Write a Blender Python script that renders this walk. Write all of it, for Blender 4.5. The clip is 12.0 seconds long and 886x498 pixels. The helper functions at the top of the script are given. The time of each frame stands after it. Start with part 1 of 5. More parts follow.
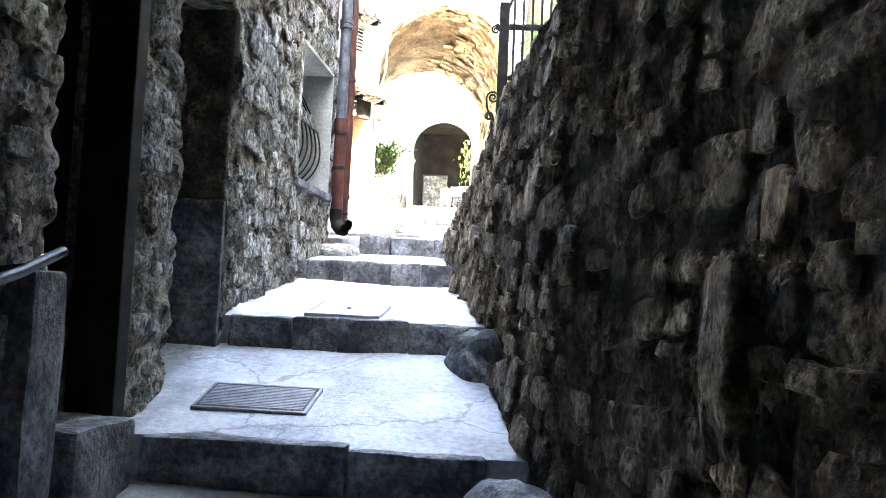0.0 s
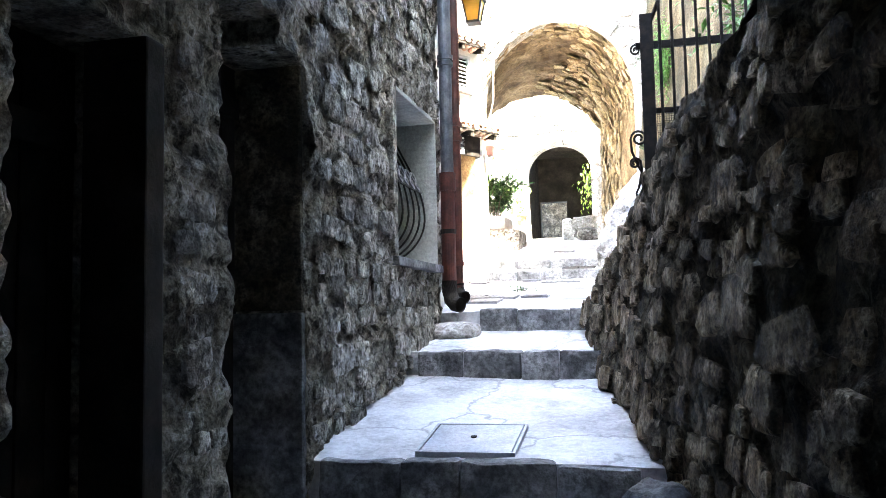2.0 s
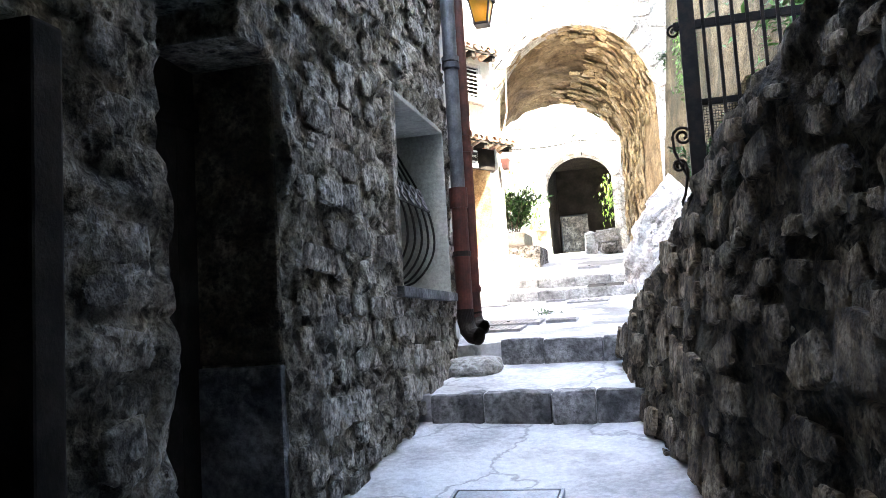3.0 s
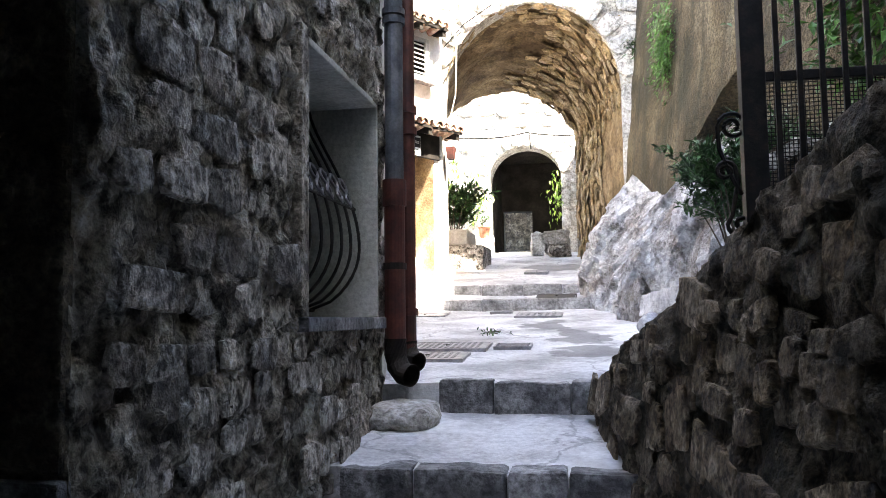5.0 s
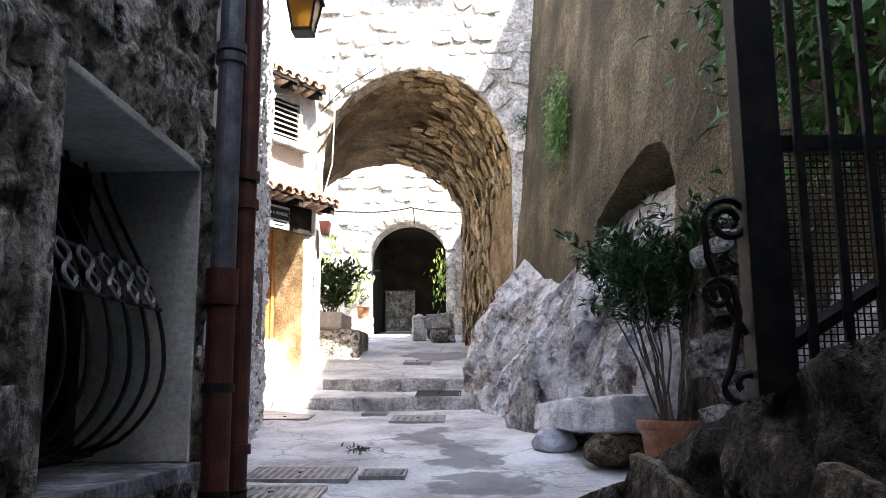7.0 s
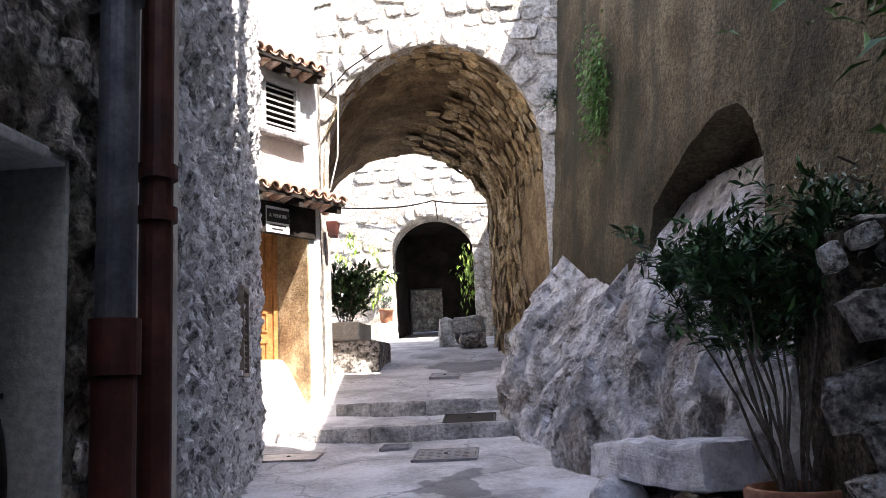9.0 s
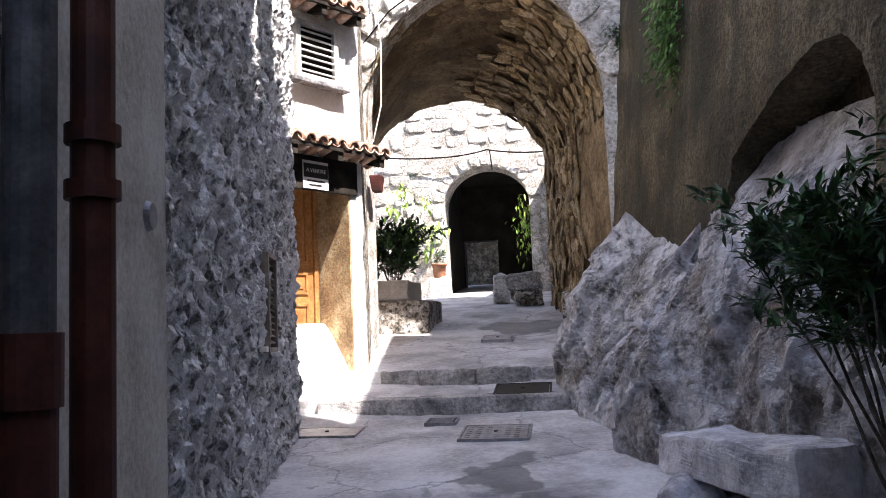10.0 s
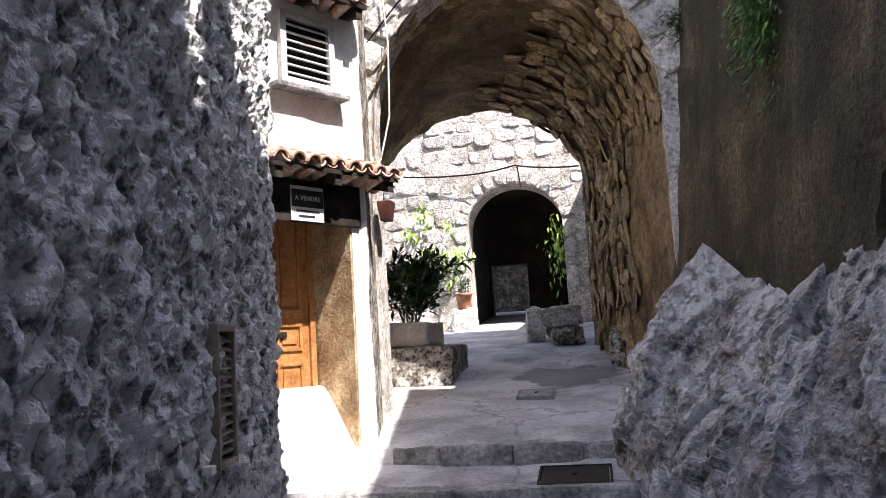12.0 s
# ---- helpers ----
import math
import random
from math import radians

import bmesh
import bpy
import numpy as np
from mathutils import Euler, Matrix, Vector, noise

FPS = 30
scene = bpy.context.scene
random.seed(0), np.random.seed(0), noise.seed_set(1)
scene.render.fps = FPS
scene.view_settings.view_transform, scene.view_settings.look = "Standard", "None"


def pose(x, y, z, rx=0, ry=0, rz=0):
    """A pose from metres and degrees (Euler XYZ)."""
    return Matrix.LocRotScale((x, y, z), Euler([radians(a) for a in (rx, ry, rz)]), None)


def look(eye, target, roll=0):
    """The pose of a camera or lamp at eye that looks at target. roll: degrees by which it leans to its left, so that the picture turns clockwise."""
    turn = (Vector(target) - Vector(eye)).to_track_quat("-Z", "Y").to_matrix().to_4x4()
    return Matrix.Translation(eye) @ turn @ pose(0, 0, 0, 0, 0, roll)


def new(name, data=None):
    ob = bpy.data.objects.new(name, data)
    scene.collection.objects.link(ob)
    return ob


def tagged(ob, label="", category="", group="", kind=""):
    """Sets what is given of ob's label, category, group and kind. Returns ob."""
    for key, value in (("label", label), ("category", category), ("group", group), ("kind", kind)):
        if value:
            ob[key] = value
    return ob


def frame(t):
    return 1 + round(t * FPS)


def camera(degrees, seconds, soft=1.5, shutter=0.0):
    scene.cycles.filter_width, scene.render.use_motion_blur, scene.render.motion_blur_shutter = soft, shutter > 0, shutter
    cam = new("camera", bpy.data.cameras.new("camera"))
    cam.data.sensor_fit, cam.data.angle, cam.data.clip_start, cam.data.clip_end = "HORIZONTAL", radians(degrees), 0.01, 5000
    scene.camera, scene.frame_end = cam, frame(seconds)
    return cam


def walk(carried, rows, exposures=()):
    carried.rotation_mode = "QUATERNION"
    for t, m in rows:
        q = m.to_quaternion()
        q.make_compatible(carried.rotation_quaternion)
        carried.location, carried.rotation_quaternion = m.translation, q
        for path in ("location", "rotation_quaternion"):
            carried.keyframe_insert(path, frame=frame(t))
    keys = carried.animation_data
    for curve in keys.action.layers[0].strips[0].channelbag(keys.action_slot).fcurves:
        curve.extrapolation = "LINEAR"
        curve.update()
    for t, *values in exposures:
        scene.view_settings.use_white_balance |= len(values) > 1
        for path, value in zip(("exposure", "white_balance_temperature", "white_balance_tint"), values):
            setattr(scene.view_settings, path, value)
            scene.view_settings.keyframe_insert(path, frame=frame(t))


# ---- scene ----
import itertools

cam = camera(55.8, 12.0, soft=0.7)
METRES, EYE, TILT, LEAN, TURN = 8.0, 1.5, 0.0, 0.0, 5.3
ROWS = [
    (0.0, 0.0, 0.0, 0.0, -0.15, 3.3, -2.68),
    (0.5, -0.0063, 0.0362, 0.0201, 3.33, 2.47, -1.02),
    (1.0, -0.018, 0.0761, 0.0346, 1.98, 3.55, 1.96),
    (1.5, -0.0162, 0.1195, 0.04, 2.69, 5.51, 2.85),
    (2.0, -0.0161, 0.159, 0.0614, 8.22, 4.56, 1.17),
    (2.5, -0.0225, 0.2026, 0.0684, 8.69, 6.19, 2.63),
    (3.0, -0.0233, 0.25, 0.075, 9.75, 5.81, 3.28),
    (5.0, -0.0442, 0.4129, 0.1071, 5.13, 4.82, 0.66),
    (5.5, -0.0542, 0.4481, 0.1155, -0.28, 9.51, 1.11),
    (6.0, -0.0605, 0.4789, 0.1338, -2.36, 7.65, 1.56),
    (6.5, -0.0492, 0.5129, 0.1386, -3.21, 10.26, -0.55),
    (8.5, -0.0201, 0.6576, 0.1608, -1.21, 6.83, 4.47),
    (9.0, -0.0249, 0.6957, 0.1754, -0.52, 9.15, 2.54),
    (9.5, -0.0209, 0.7251, 0.1889, -1.18, 5.67, 4.08),
    (10.0, -0.0146, 0.768, 0.1961, 3.54, 5.72, 2.4),
    (10.5, -0.0195, 0.8149, 0.2029, 0.45, 5.4, 2.53),
    (11.0, -0.0247, 0.8577, 0.2114, 1.23, 5.05, 3.71),
    (11.5, -0.0204, 0.9051, 0.2268, 4.81, 6.53, 2.14),
    (12.0, -0.0241, 0.9459, 0.2386, 5.3, 6.86, 3.36),
]

EXPOSURES = [(0.0, 6.15, 7200, 9), (0.5, 5.85, 7100, 9), (1.0, 5.55, 7000, 8), (2.0, 5.1, 6800, 8), (3.2, 4.6, 6800, 9), (5.0, 3.72, 6900, 12), (5.5, 3.5, 6900, 13), (6.5, 3.1, 6800, 14), (8.5, 2.45, 6600, 18), (10.0, 1.95, 6400, 20), (12.0, 1.55, 6350, 20)]
walk(cam, [(t, pose(0, 0, EYE, TILT, LEAN, TURN) @ pose(METRES * x, METRES * y, METRES * z, 90 + pitch, roll, yaw)) for t, x, y, z, yaw, pitch, roll in ROWS], EXPOSURES)

# ---- light ----
SUN_TO = Vector((0.42, -0.36, 0.83)).normalized()
world = bpy.data.worlds.new("sky")
scene.world = world
world.use_nodes = True
wn = world.node_tree.nodes
sky = wn.new("ShaderNodeTexSky")
sky.sky_type = "NISHITA"
sky.sun_disc = False
sky.sun_elevation = math.asin(SUN_TO.z)
sky.sun_rotation = math.atan2(SUN_TO.x, SUN_TO.y)
world.node_tree.links.new(sky.outputs[0], wn["Background"].inputs[0])
wn["Background"].inputs[1].default_value = 0.15
sun = new("sun", bpy.data.lights.new("sun", "SUN"))
sun.data.energy, sun.data.angle, sun.data.color = 5.0, radians(0.5), (1.0, 0.95, 0.86)
sun.matrix_basis = look(SUN_TO * 40, (0, 0, 0))


# ---- materials ----
def mat(name, colors, scale=6.0, rough=0.85, bump=0.3, fine=60.0, metal=0.0, stain=None, stain_amount=0.4, island=0.0, bump_dist=0.02, coat=0.0, grainy=0.2, cracks=0.0, stain_scale=0.35, crisp=0.14, pore_shade=0.0, pore_scale=26.0, pore_level=0.38, streaks=0.0):
    """Two-scale procedural surface: broad patches between colours, fine grain, bump and darker stains."""
    m = bpy.data.materials.new(name)
    m.use_nodes = True
    nt = m.node_tree
    n, l = nt.nodes, nt.links
    b = n["Principled BSDF"]
    b.inputs["Roughness"].default_value = rough
    b.inputs["Metallic"].default_value = metal
    b.inputs["Coat Weight"].default_value = coat
    place = n.new("ShaderNodeNewGeometry")
    info = n.new("ShaderNodeObjectInfo")
    shift = n.new("ShaderNodeVectorMath")
    shift.operation = "MULTIPLY_ADD"
    l.new(info.outputs["Random"], shift.inputs[0])
    shift.inputs[1].default_value = (17, 9, 23)
    l.new(place.outputs["Position"], shift.inputs[2])

    def tex(sc, detail=5.0, rg=0.6):
        t = n.new("ShaderNodeTexNoise")
        t.inputs["Scale"].default_value, t.inputs["Detail"].default_value, t.inputs["Roughness"].default_value = sc, detail, rg
        l.new(shift.outputs[0], t.inputs["Vector"])
        return t

    broad, grain = tex(scale), tex(fine, 4.0, 0.7)
    ramp = n.new("ShaderNodeValToRGB")
    els = ramp.color_ramp.elements
    for k, c in enumerate(colors):
        e = els[k] if k < 2 else els.new(0.5)
        e.color = (*c, 1)
    pos = [0.36 + 0.28 * k / max(1, len(colors) - 1) for k in range(len(colors))]
    for k in range(len(colors)):
        els[k].position = pos[k]
        els[k].color = (*colors[k], 1)
    l.new(broad.outputs["Fac"], ramp.inputs[0])
    mix = n.new("ShaderNodeMix")
    mix.data_type, mix.blend_type = "RGBA", "OVERLAY"
    mix.inputs["Factor"].default_value = grainy
    l.new(ramp.outputs[0], mix.inputs["A"])
    gr = n.new("ShaderNodeMapRange")
    gr.inputs["From Min"].default_value, gr.inputs["From Max"].default_value = 0.5 - crisp, 0.5 + crisp
    l.new(grain.outputs["Fac"], gr.inputs["Value"])
    l.new(gr.outputs[0], mix.inputs["B"])
    out = mix.outputs["Result"]
    if island:
        geo = n.new("ShaderNodeNewGeometry")
        add = n.new("ShaderNodeMath")
        add.operation = "ADD"
        l.new(info.outputs["Random"], add.inputs[0])
        l.new(geo.outputs["Random Per Island"], add.inputs[1])
        fr = n.new("ShaderNodeMath")
        fr.operation = "FRACT"
        l.new(add.outputs[0], fr.inputs[0])
        mr = n.new("ShaderNodeMapRange")
        mr.inputs["To Min"].default_value, mr.inputs["To Max"].default_value = 1 - island, 1 + island
        l.new(fr.outputs[0], mr.inputs["Value"])
        hsv = n.new("ShaderNodeHueSaturation")
        l.new(mr.outputs[0], hsv.inputs["Value"])
        l.new(out, hsv.inputs["Color"])
        out = hsv.outputs[0]
    if stain:
        st = tex(scale * stain_scale, 8.0, 0.65)
        sr = n.new("ShaderNodeValToRGB")
        sr.color_ramp.elements[0].position, sr.color_ramp.elements[1].position = 0.5, 0.68
        l.new(st.outputs["Fac"], sr.inputs[0])
        sc = n.new("ShaderNodeMath")
        sc.operation = "MULTIPLY"
        sc.inputs[1].default_value = stain_amount
        l.new(sr.outputs[0], sc.inputs[0])
        m2 = n.new("ShaderNodeMix")
        m2.data_type = "RGBA"
        l.new(sc.outputs[0], m2.inputs["Factor"])
        l.new(out, m2.inputs["A"])
        m2.inputs["B"].default_value = (*stain, 1)
        out = m2.outputs["Result"]
    if cracks:
        wob = n.new("ShaderNodeVectorMath")
        wob.operation = "MULTIPLY_ADD"
        l.new(tex(2.5).outputs["Color"], wob.inputs[0])
        wob.inputs[1].default_value = (0.5, 0.5, 0.5)
        l.new(shift.outputs[0], wob.inputs[2])
        vo = n.new("ShaderNodeTexVoronoi")
        vo.feature = "DISTANCE_TO_EDGE"
        vo.inputs["Scale"].default_value = 0.9
        l.new(wob.outputs[0], vo.inputs["Vector"])
        lim = n.new("ShaderNodeMapRange")
        lim.inputs["From Min"].default_value, lim.inputs["From Max"].default_value = 0.004, 0.014
        lim.inputs["To Min"].default_value, lim.inputs["To Max"].default_value = cracks, 0.0
        l.new(vo.outputs["Distance"], lim.inputs["Value"])
        m3 = n.new("ShaderNodeMix")
        m3.data_type = "RGBA"
        l.new(lim.outputs[0], m3.inputs["Factor"])
        l.new(out, m3.inputs["A"])
        m3.inputs["B"].default_value = (0.08, 0.08, 0.085, 1)
        out = m3.outputs["Result"]
    if streaks:
        long = n.new("ShaderNodeVectorMath")
        long.operation = "MULTIPLY"
        l.new(shift.outputs[0], long.inputs[0])
        long.inputs[1].default_value = (2.2, 2.2, 0.22)
        run = n.new("ShaderNodeTexNoise")
        run.inputs["Scale"].default_value, run.inputs["Detail"].default_value, run.inputs["Roughness"].default_value = 1.3, 6.0, 0.65
        l.new(long.outputs[0], run.inputs["Vector"])
        lim = n.new("ShaderNodeMapRange")
        lim.inputs["From Min"].default_value, lim.inputs["From Max"].default_value = 0.46, 0.66
        lim.inputs["To Max"].default_value = streaks
        l.new(run.outputs["Fac"], lim.inputs["Value"])
        m4 = n.new("ShaderNodeMix")
        m4.data_type = "RGBA"
        l.new(lim.outputs[0], m4.inputs["Factor"])
        l.new(out, m4.inputs["A"])
        m4.inputs["B"].default_value = (0.022, 0.024, 0.014, 1)
        out = m4.outputs["Result"]
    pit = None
    # Pits are bumped in and also coloured dark, like shade in their hollows.
    if pore_shade:
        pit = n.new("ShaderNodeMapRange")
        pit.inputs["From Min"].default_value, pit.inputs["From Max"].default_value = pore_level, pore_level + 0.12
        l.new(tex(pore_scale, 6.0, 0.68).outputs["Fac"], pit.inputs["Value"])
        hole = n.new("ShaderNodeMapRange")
        hole.inputs["To Min"].default_value, hole.inputs["To Max"].default_value = pore_shade, 0.0
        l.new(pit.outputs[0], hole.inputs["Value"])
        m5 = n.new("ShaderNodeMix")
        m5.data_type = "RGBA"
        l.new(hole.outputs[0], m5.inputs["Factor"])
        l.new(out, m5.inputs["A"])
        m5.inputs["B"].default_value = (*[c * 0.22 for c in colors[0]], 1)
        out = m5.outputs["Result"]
    l.new(out, b.inputs["Base Color"])
    if bump:
        bp = n.new("ShaderNodeBump")
        bp.inputs["Strength"].default_value, bp.inputs["Distance"].default_value = bump, bump_dist
        h = n.new("ShaderNodeMath")
        h.operation = "MULTIPLY_ADD"
        l.new(broad.outputs["Fac"], h.inputs[0])
        h.inputs[1].default_value = 1.5
        l.new(grain.outputs["Fac"], h.inputs[2])
        if pit:
            deep = n.new("ShaderNodeMath")
            deep.operation = "ADD"
            l.new(h.outputs[0], deep.inputs[0])
            l.new(pit.outputs[0], deep.inputs[1])
            h = deep
        l.new(h.outputs[0], bp.inputs["Height"])
        l.new(bp.outputs[0], b.inputs["Normal"])
    return m


STONE = mat("grey_limestone", [(0.18, 0.155, 0.125), (0.44, 0.405, 0.35), (0.72, 0.69, 0.63)], 8, 0.9, 1.0, 45, stain=(0.05, 0.038, 0.025), stain_amount=0.6, island=0.3, bump_dist=0.03, grainy=0.5, pore_shade=0.92, pore_scale=20)
MORTAR = mat("old_mortar", [(0.15, 0.125, 0.095), (0.4, 0.36, 0.29), (0.68, 0.64, 0.57)], 6, 0.95, 1.0, 40, stain=(0.05, 0.036, 0.02), stain_amount=0.7, bump_dist=0.04, grainy=0.5, pore_shade=0.92, pore_scale=15)
BROWN_STONE = mat("brown_rubble_stone", [(0.1, 0.068, 0.038), (0.24, 0.178, 0.108), (0.48, 0.39, 0.28)], 7, 0.92, 1.0, 45, stain=(0.03, 0.027, 0.012), stain_amount=0.6, island=0.35, bump_dist=0.03, grainy=0.5, pore_shade=0.8, pore_scale=20)
BROWN_MORTAR = mat("brown_earth_mortar", [(0.06, 0.045, 0.028), (0.14, 0.11, 0.072), (0.28, 0.23, 0.165)], 6, 0.95, 1.0, 42, stain=(0.035, 0.037, 0.015), stain_amount=0.65, bump_dist=0.04, grainy=0.55, pore_shade=0.8, pore_scale=17)
GOLD_STONE = mat("golden_vault_stone", [(0.24, 0.165, 0.08), (0.46, 0.34, 0.18), (0.6, 0.49, 0.33)], 4, 0.9, 0.8, 30, stain=(0.1, 0.066, 0.034), stain_amount=0.6, island=0.32, grainy=0.35, pore_shade=0.4, pore_scale=14)
GOLD_MORTAR = mat("golden_lime_mortar", [(0.13, 0.085, 0.042), (0.24, 0.165, 0.085), (0.36, 0.265, 0.15)], 2.0, 0.95, 0.8, 30, stain=(0.07, 0.046, 0.022), stain_amount=0.7, grainy=0.35, pore_shade=0.35, pore_scale=9)
PALE_STONE = mat("pale_limestone", [(0.36, 0.34, 0.3), (0.54, 0.52, 0.48), (0.7, 0.68, 0.64)], 7, 0.9, 0.9, 30, stain=(0.17, 0.15, 0.12), stain_amount=0.5, island=0.22, grainy=0.5)
PALE_MORTAR = mat("pale_lime_mortar", [(0.3, 0.27, 0.23), (0.48, 0.45, 0.4), (0.63, 0.6, 0.55)], 5, 0.95, 0.9, 30, stain=(0.17, 0.15, 0.12), stain_amount=0.5, grainy=0.5)
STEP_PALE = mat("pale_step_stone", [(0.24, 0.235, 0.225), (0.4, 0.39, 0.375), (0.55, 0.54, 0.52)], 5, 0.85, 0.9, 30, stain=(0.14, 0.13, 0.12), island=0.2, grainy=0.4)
HATCH = mat("blue_grey_hatch_metal", [(0.34, 0.36, 0.4), (0.42, 0.44, 0.48), (0.48, 0.5, 0.54)], 6, 0.6, 0.2, 60, metal=0.2, stain=(0.28, 0.28, 0.3), bump_dist=0.003)
CONCRETE = mat("worn_concrete_paving", [(0.4, 0.395, 0.4), (0.56, 0.555, 0.56), (0.7, 0.7, 0.7)], 1.8, 0.7, 0.6, 30, stain=(0.2, 0.195, 0.2), stain_amount=0.85, bump_dist=0.014, cracks=0.45, grainy=0.22, stain_scale=0.75)


def add_damp(m, patches):
    """Damp, worn patches with ragged edges: (x, y, half length, half width) in the plan."""
    nt = m.node_tree
    n, l = nt.nodes, nt.links
    b = n["Principled BSDF"]
    geo = n.new("ShaderNodeNewGeometry")
    rag = n.new("ShaderNodeTexNoise")
    rag.inputs["Scale"].default_value, rag.inputs["Detail"].default_value = 3.0, 6.0
    l.new(geo.outputs["Position"], rag.inputs["Vector"])
    warp = n.new("ShaderNodeVectorMath")
    warp.operation = "MULTIPLY_ADD"
    l.new(rag.outputs["Color"], warp.inputs[0])
    warp.inputs[1].default_value = (0.9, 0.9, 0.0)
    l.new(geo.outputs["Position"], warp.inputs[2])
    for x, y, a, c in patches:
        sub = n.new("ShaderNodeVectorMath")
        sub.operation = "SUBTRACT"
        l.new(warp.outputs[0], sub.inputs[0])
        sub.inputs[1].default_value = (x + 0.45, y + 0.45, 0)
        flat = n.new("ShaderNodeVectorMath")
        flat.operation = "MULTIPLY"
        l.new(sub.outputs[0], flat.inputs[0])
        flat.inputs[1].default_value = (1 / a, 1 / c, 0)
        far = n.new("ShaderNodeVectorMath")
        far.operation = "LENGTH"
        l.new(flat.outputs[0], far.inputs[0])
        lim = n.new("ShaderNodeMapRange")
        lim.inputs["From Min"].default_value, lim.inputs["From Max"].default_value = 0.85, 1.05
        lim.inputs["To Min"].default_value, lim.inputs["To Max"].default_value = 0.72, 0.0
        l.new(far.outputs["Value"], lim.inputs["Value"])
        mx = n.new("ShaderNodeMix")
        mx.data_type = "RGBA"
        l.new(lim.outputs[0], mx.inputs["Factor"])
        l.new(b.inputs["Base Color"].links[0].from_socket, mx.inputs["A"])
        mx.inputs["B"].default_value = (0.11, 0.11, 0.115, 1)
        l.new(mx.outputs["Result"], b.inputs["Base Color"])


add_damp(CONCRETE, ((-1.1, 10.7, 0.22, 0.5), (-0.85, 9.9, 0.2, 0.5), (-0.65, 9.0, 0.25, 0.4), (-1.2, 15.6, 0.5, 0.5)))
# Grey stone darkened to carry the lower risers' shade; sills and boulders share it.
STEP = mat("worn_step_stone_shaded", [(0.075, 0.075, 0.077), (0.16, 0.16, 0.163), (0.3, 0.3, 0.3)], 6, 0.8, 0.9, 30, stain=(0.04, 0.04, 0.04), island=0.25, grainy=0.5)
ROUGHCAST = mat("grey_roughcast_render", [(0.062, 0.046, 0.022), (0.13, 0.1, 0.053), (0.22, 0.178, 0.108)], 1.6, 0.95, 1.0, 36, stain=(0.028, 0.026, 0.011), stain_amount=0.75, bump_dist=0.045, grainy=0.5, crisp=0.12, streaks=0.7)
PEBBLE = mat("grey_roughcast_pebbledash", [(0.78, 0.775, 0.77), (0.9, 0.895, 0.89), (0.96, 0.955, 0.95)], 11, 0.92, 1.0, 60, stain=(0.6, 0.595, 0.59), stain_amount=0.3, bump_dist=0.02, grainy=0.35, crisp=0.07, pore_shade=0.98, pore_scale=13, pore_level=0.375)
WHITEWASH = mat("white_painted_render", [(0.62, 0.6, 0.56), (0.74, 0.73, 0.7), (0.8, 0.79, 0.77)], 2.5, 0.9, 0.5, 30, stain=(0.5, 0.46, 0.4), stain_amount=0.35)
PLASTER = mat("cream_plaster", [(0.46, 0.43, 0.36), (0.58, 0.55, 0.48), (0.66, 0.64, 0.58)], 3, 0.9, 0.3, 40, stain=(0.33, 0.3, 0.24))
WINDOW_PLASTER = mat("greenish_window_plaster", [(0.34, 0.345, 0.31), (0.44, 0.445, 0.405), (0.52, 0.525, 0.485)], 3, 0.9, 0.3, 40, stain=(0.22, 0.22, 0.19))
ROCK = mat("pale_rock", [(0.36, 0.335, 0.32), (0.7, 0.685, 0.685), (0.9, 0.89, 0.9)], 3.0, 0.9, 1.0, 34, stain=(0.21, 0.145, 0.09), stain_amount=0.7, bump_dist=0.05, grainy=0.4, stain_scale=0.6, pore_shade=0.5, pore_scale=13, pore_level=0.35)
# Near-black stone: the gloom of covered, unlit places is put into its colour.
DARK = mat("shade_dark_interior_stone", [(0.014, 0.011, 0.009), (0.03, 0.024, 0.019), (0.05, 0.041, 0.032)], 3, 0.95, 0.4, 30)
IRON = mat("black_wrought_iron", [(0.006, 0.0055, 0.005), (0.012, 0.011, 0.01), (0.025, 0.018, 0.013)], 20, 0.6, 0.3, 120, bump_dist=0.003)
ZINC = mat("grey_zinc_pipe", [(0.06, 0.066, 0.074), (0.1, 0.108, 0.12), (0.15, 0.155, 0.165)], 8, 0.5, 0.15, 60, metal=0.3, stain=(0.045, 0.042, 0.04), bump_dist=0.004)
IRON.node_tree.nodes["Principled BSDF"].inputs["Specular IOR Level"].default_value = 0.25
REDPIPE = mat("red_brown_cast_iron", [(0.034, 0.0075, 0.0045), (0.065, 0.0135, 0.008), (0.1, 0.026, 0.015)], 8, 0.6, 0.2, 60, stain=(0.022, 0.0075, 0.005), bump_dist=0.004)
TERRACOTTA = mat("terracotta", [(0.26, 0.1, 0.05), (0.36, 0.155, 0.08), (0.44, 0.24, 0.15)], 9, 0.85, 0.4, 60, stain=(0.2, 0.13, 0.1), island=0.2, bump_dist=0.006)
ROOF_TILE = mat("sun_bleached_roof_tile", [(0.3, 0.15, 0.09), (0.48, 0.31, 0.22), (0.62, 0.5, 0.41)], 11, 0.85, 0.5, 60, stain=(0.16, 0.12, 0.09), stain_amount=0.6, island=0.3, bump_dist=0.006)
# Ochre that carries the niche's golden glow and the door reveal's brown shade.
OCHRE = mat("stained_ochre_light_tint", [(0.22, 0.14, 0.07), (0.36, 0.25, 0.13), (0.48, 0.37, 0.22)], 4, 0.92, 0.6, 40, stain=(0.13, 0.085, 0.045), stain_amount=0.6, grainy=0.35)
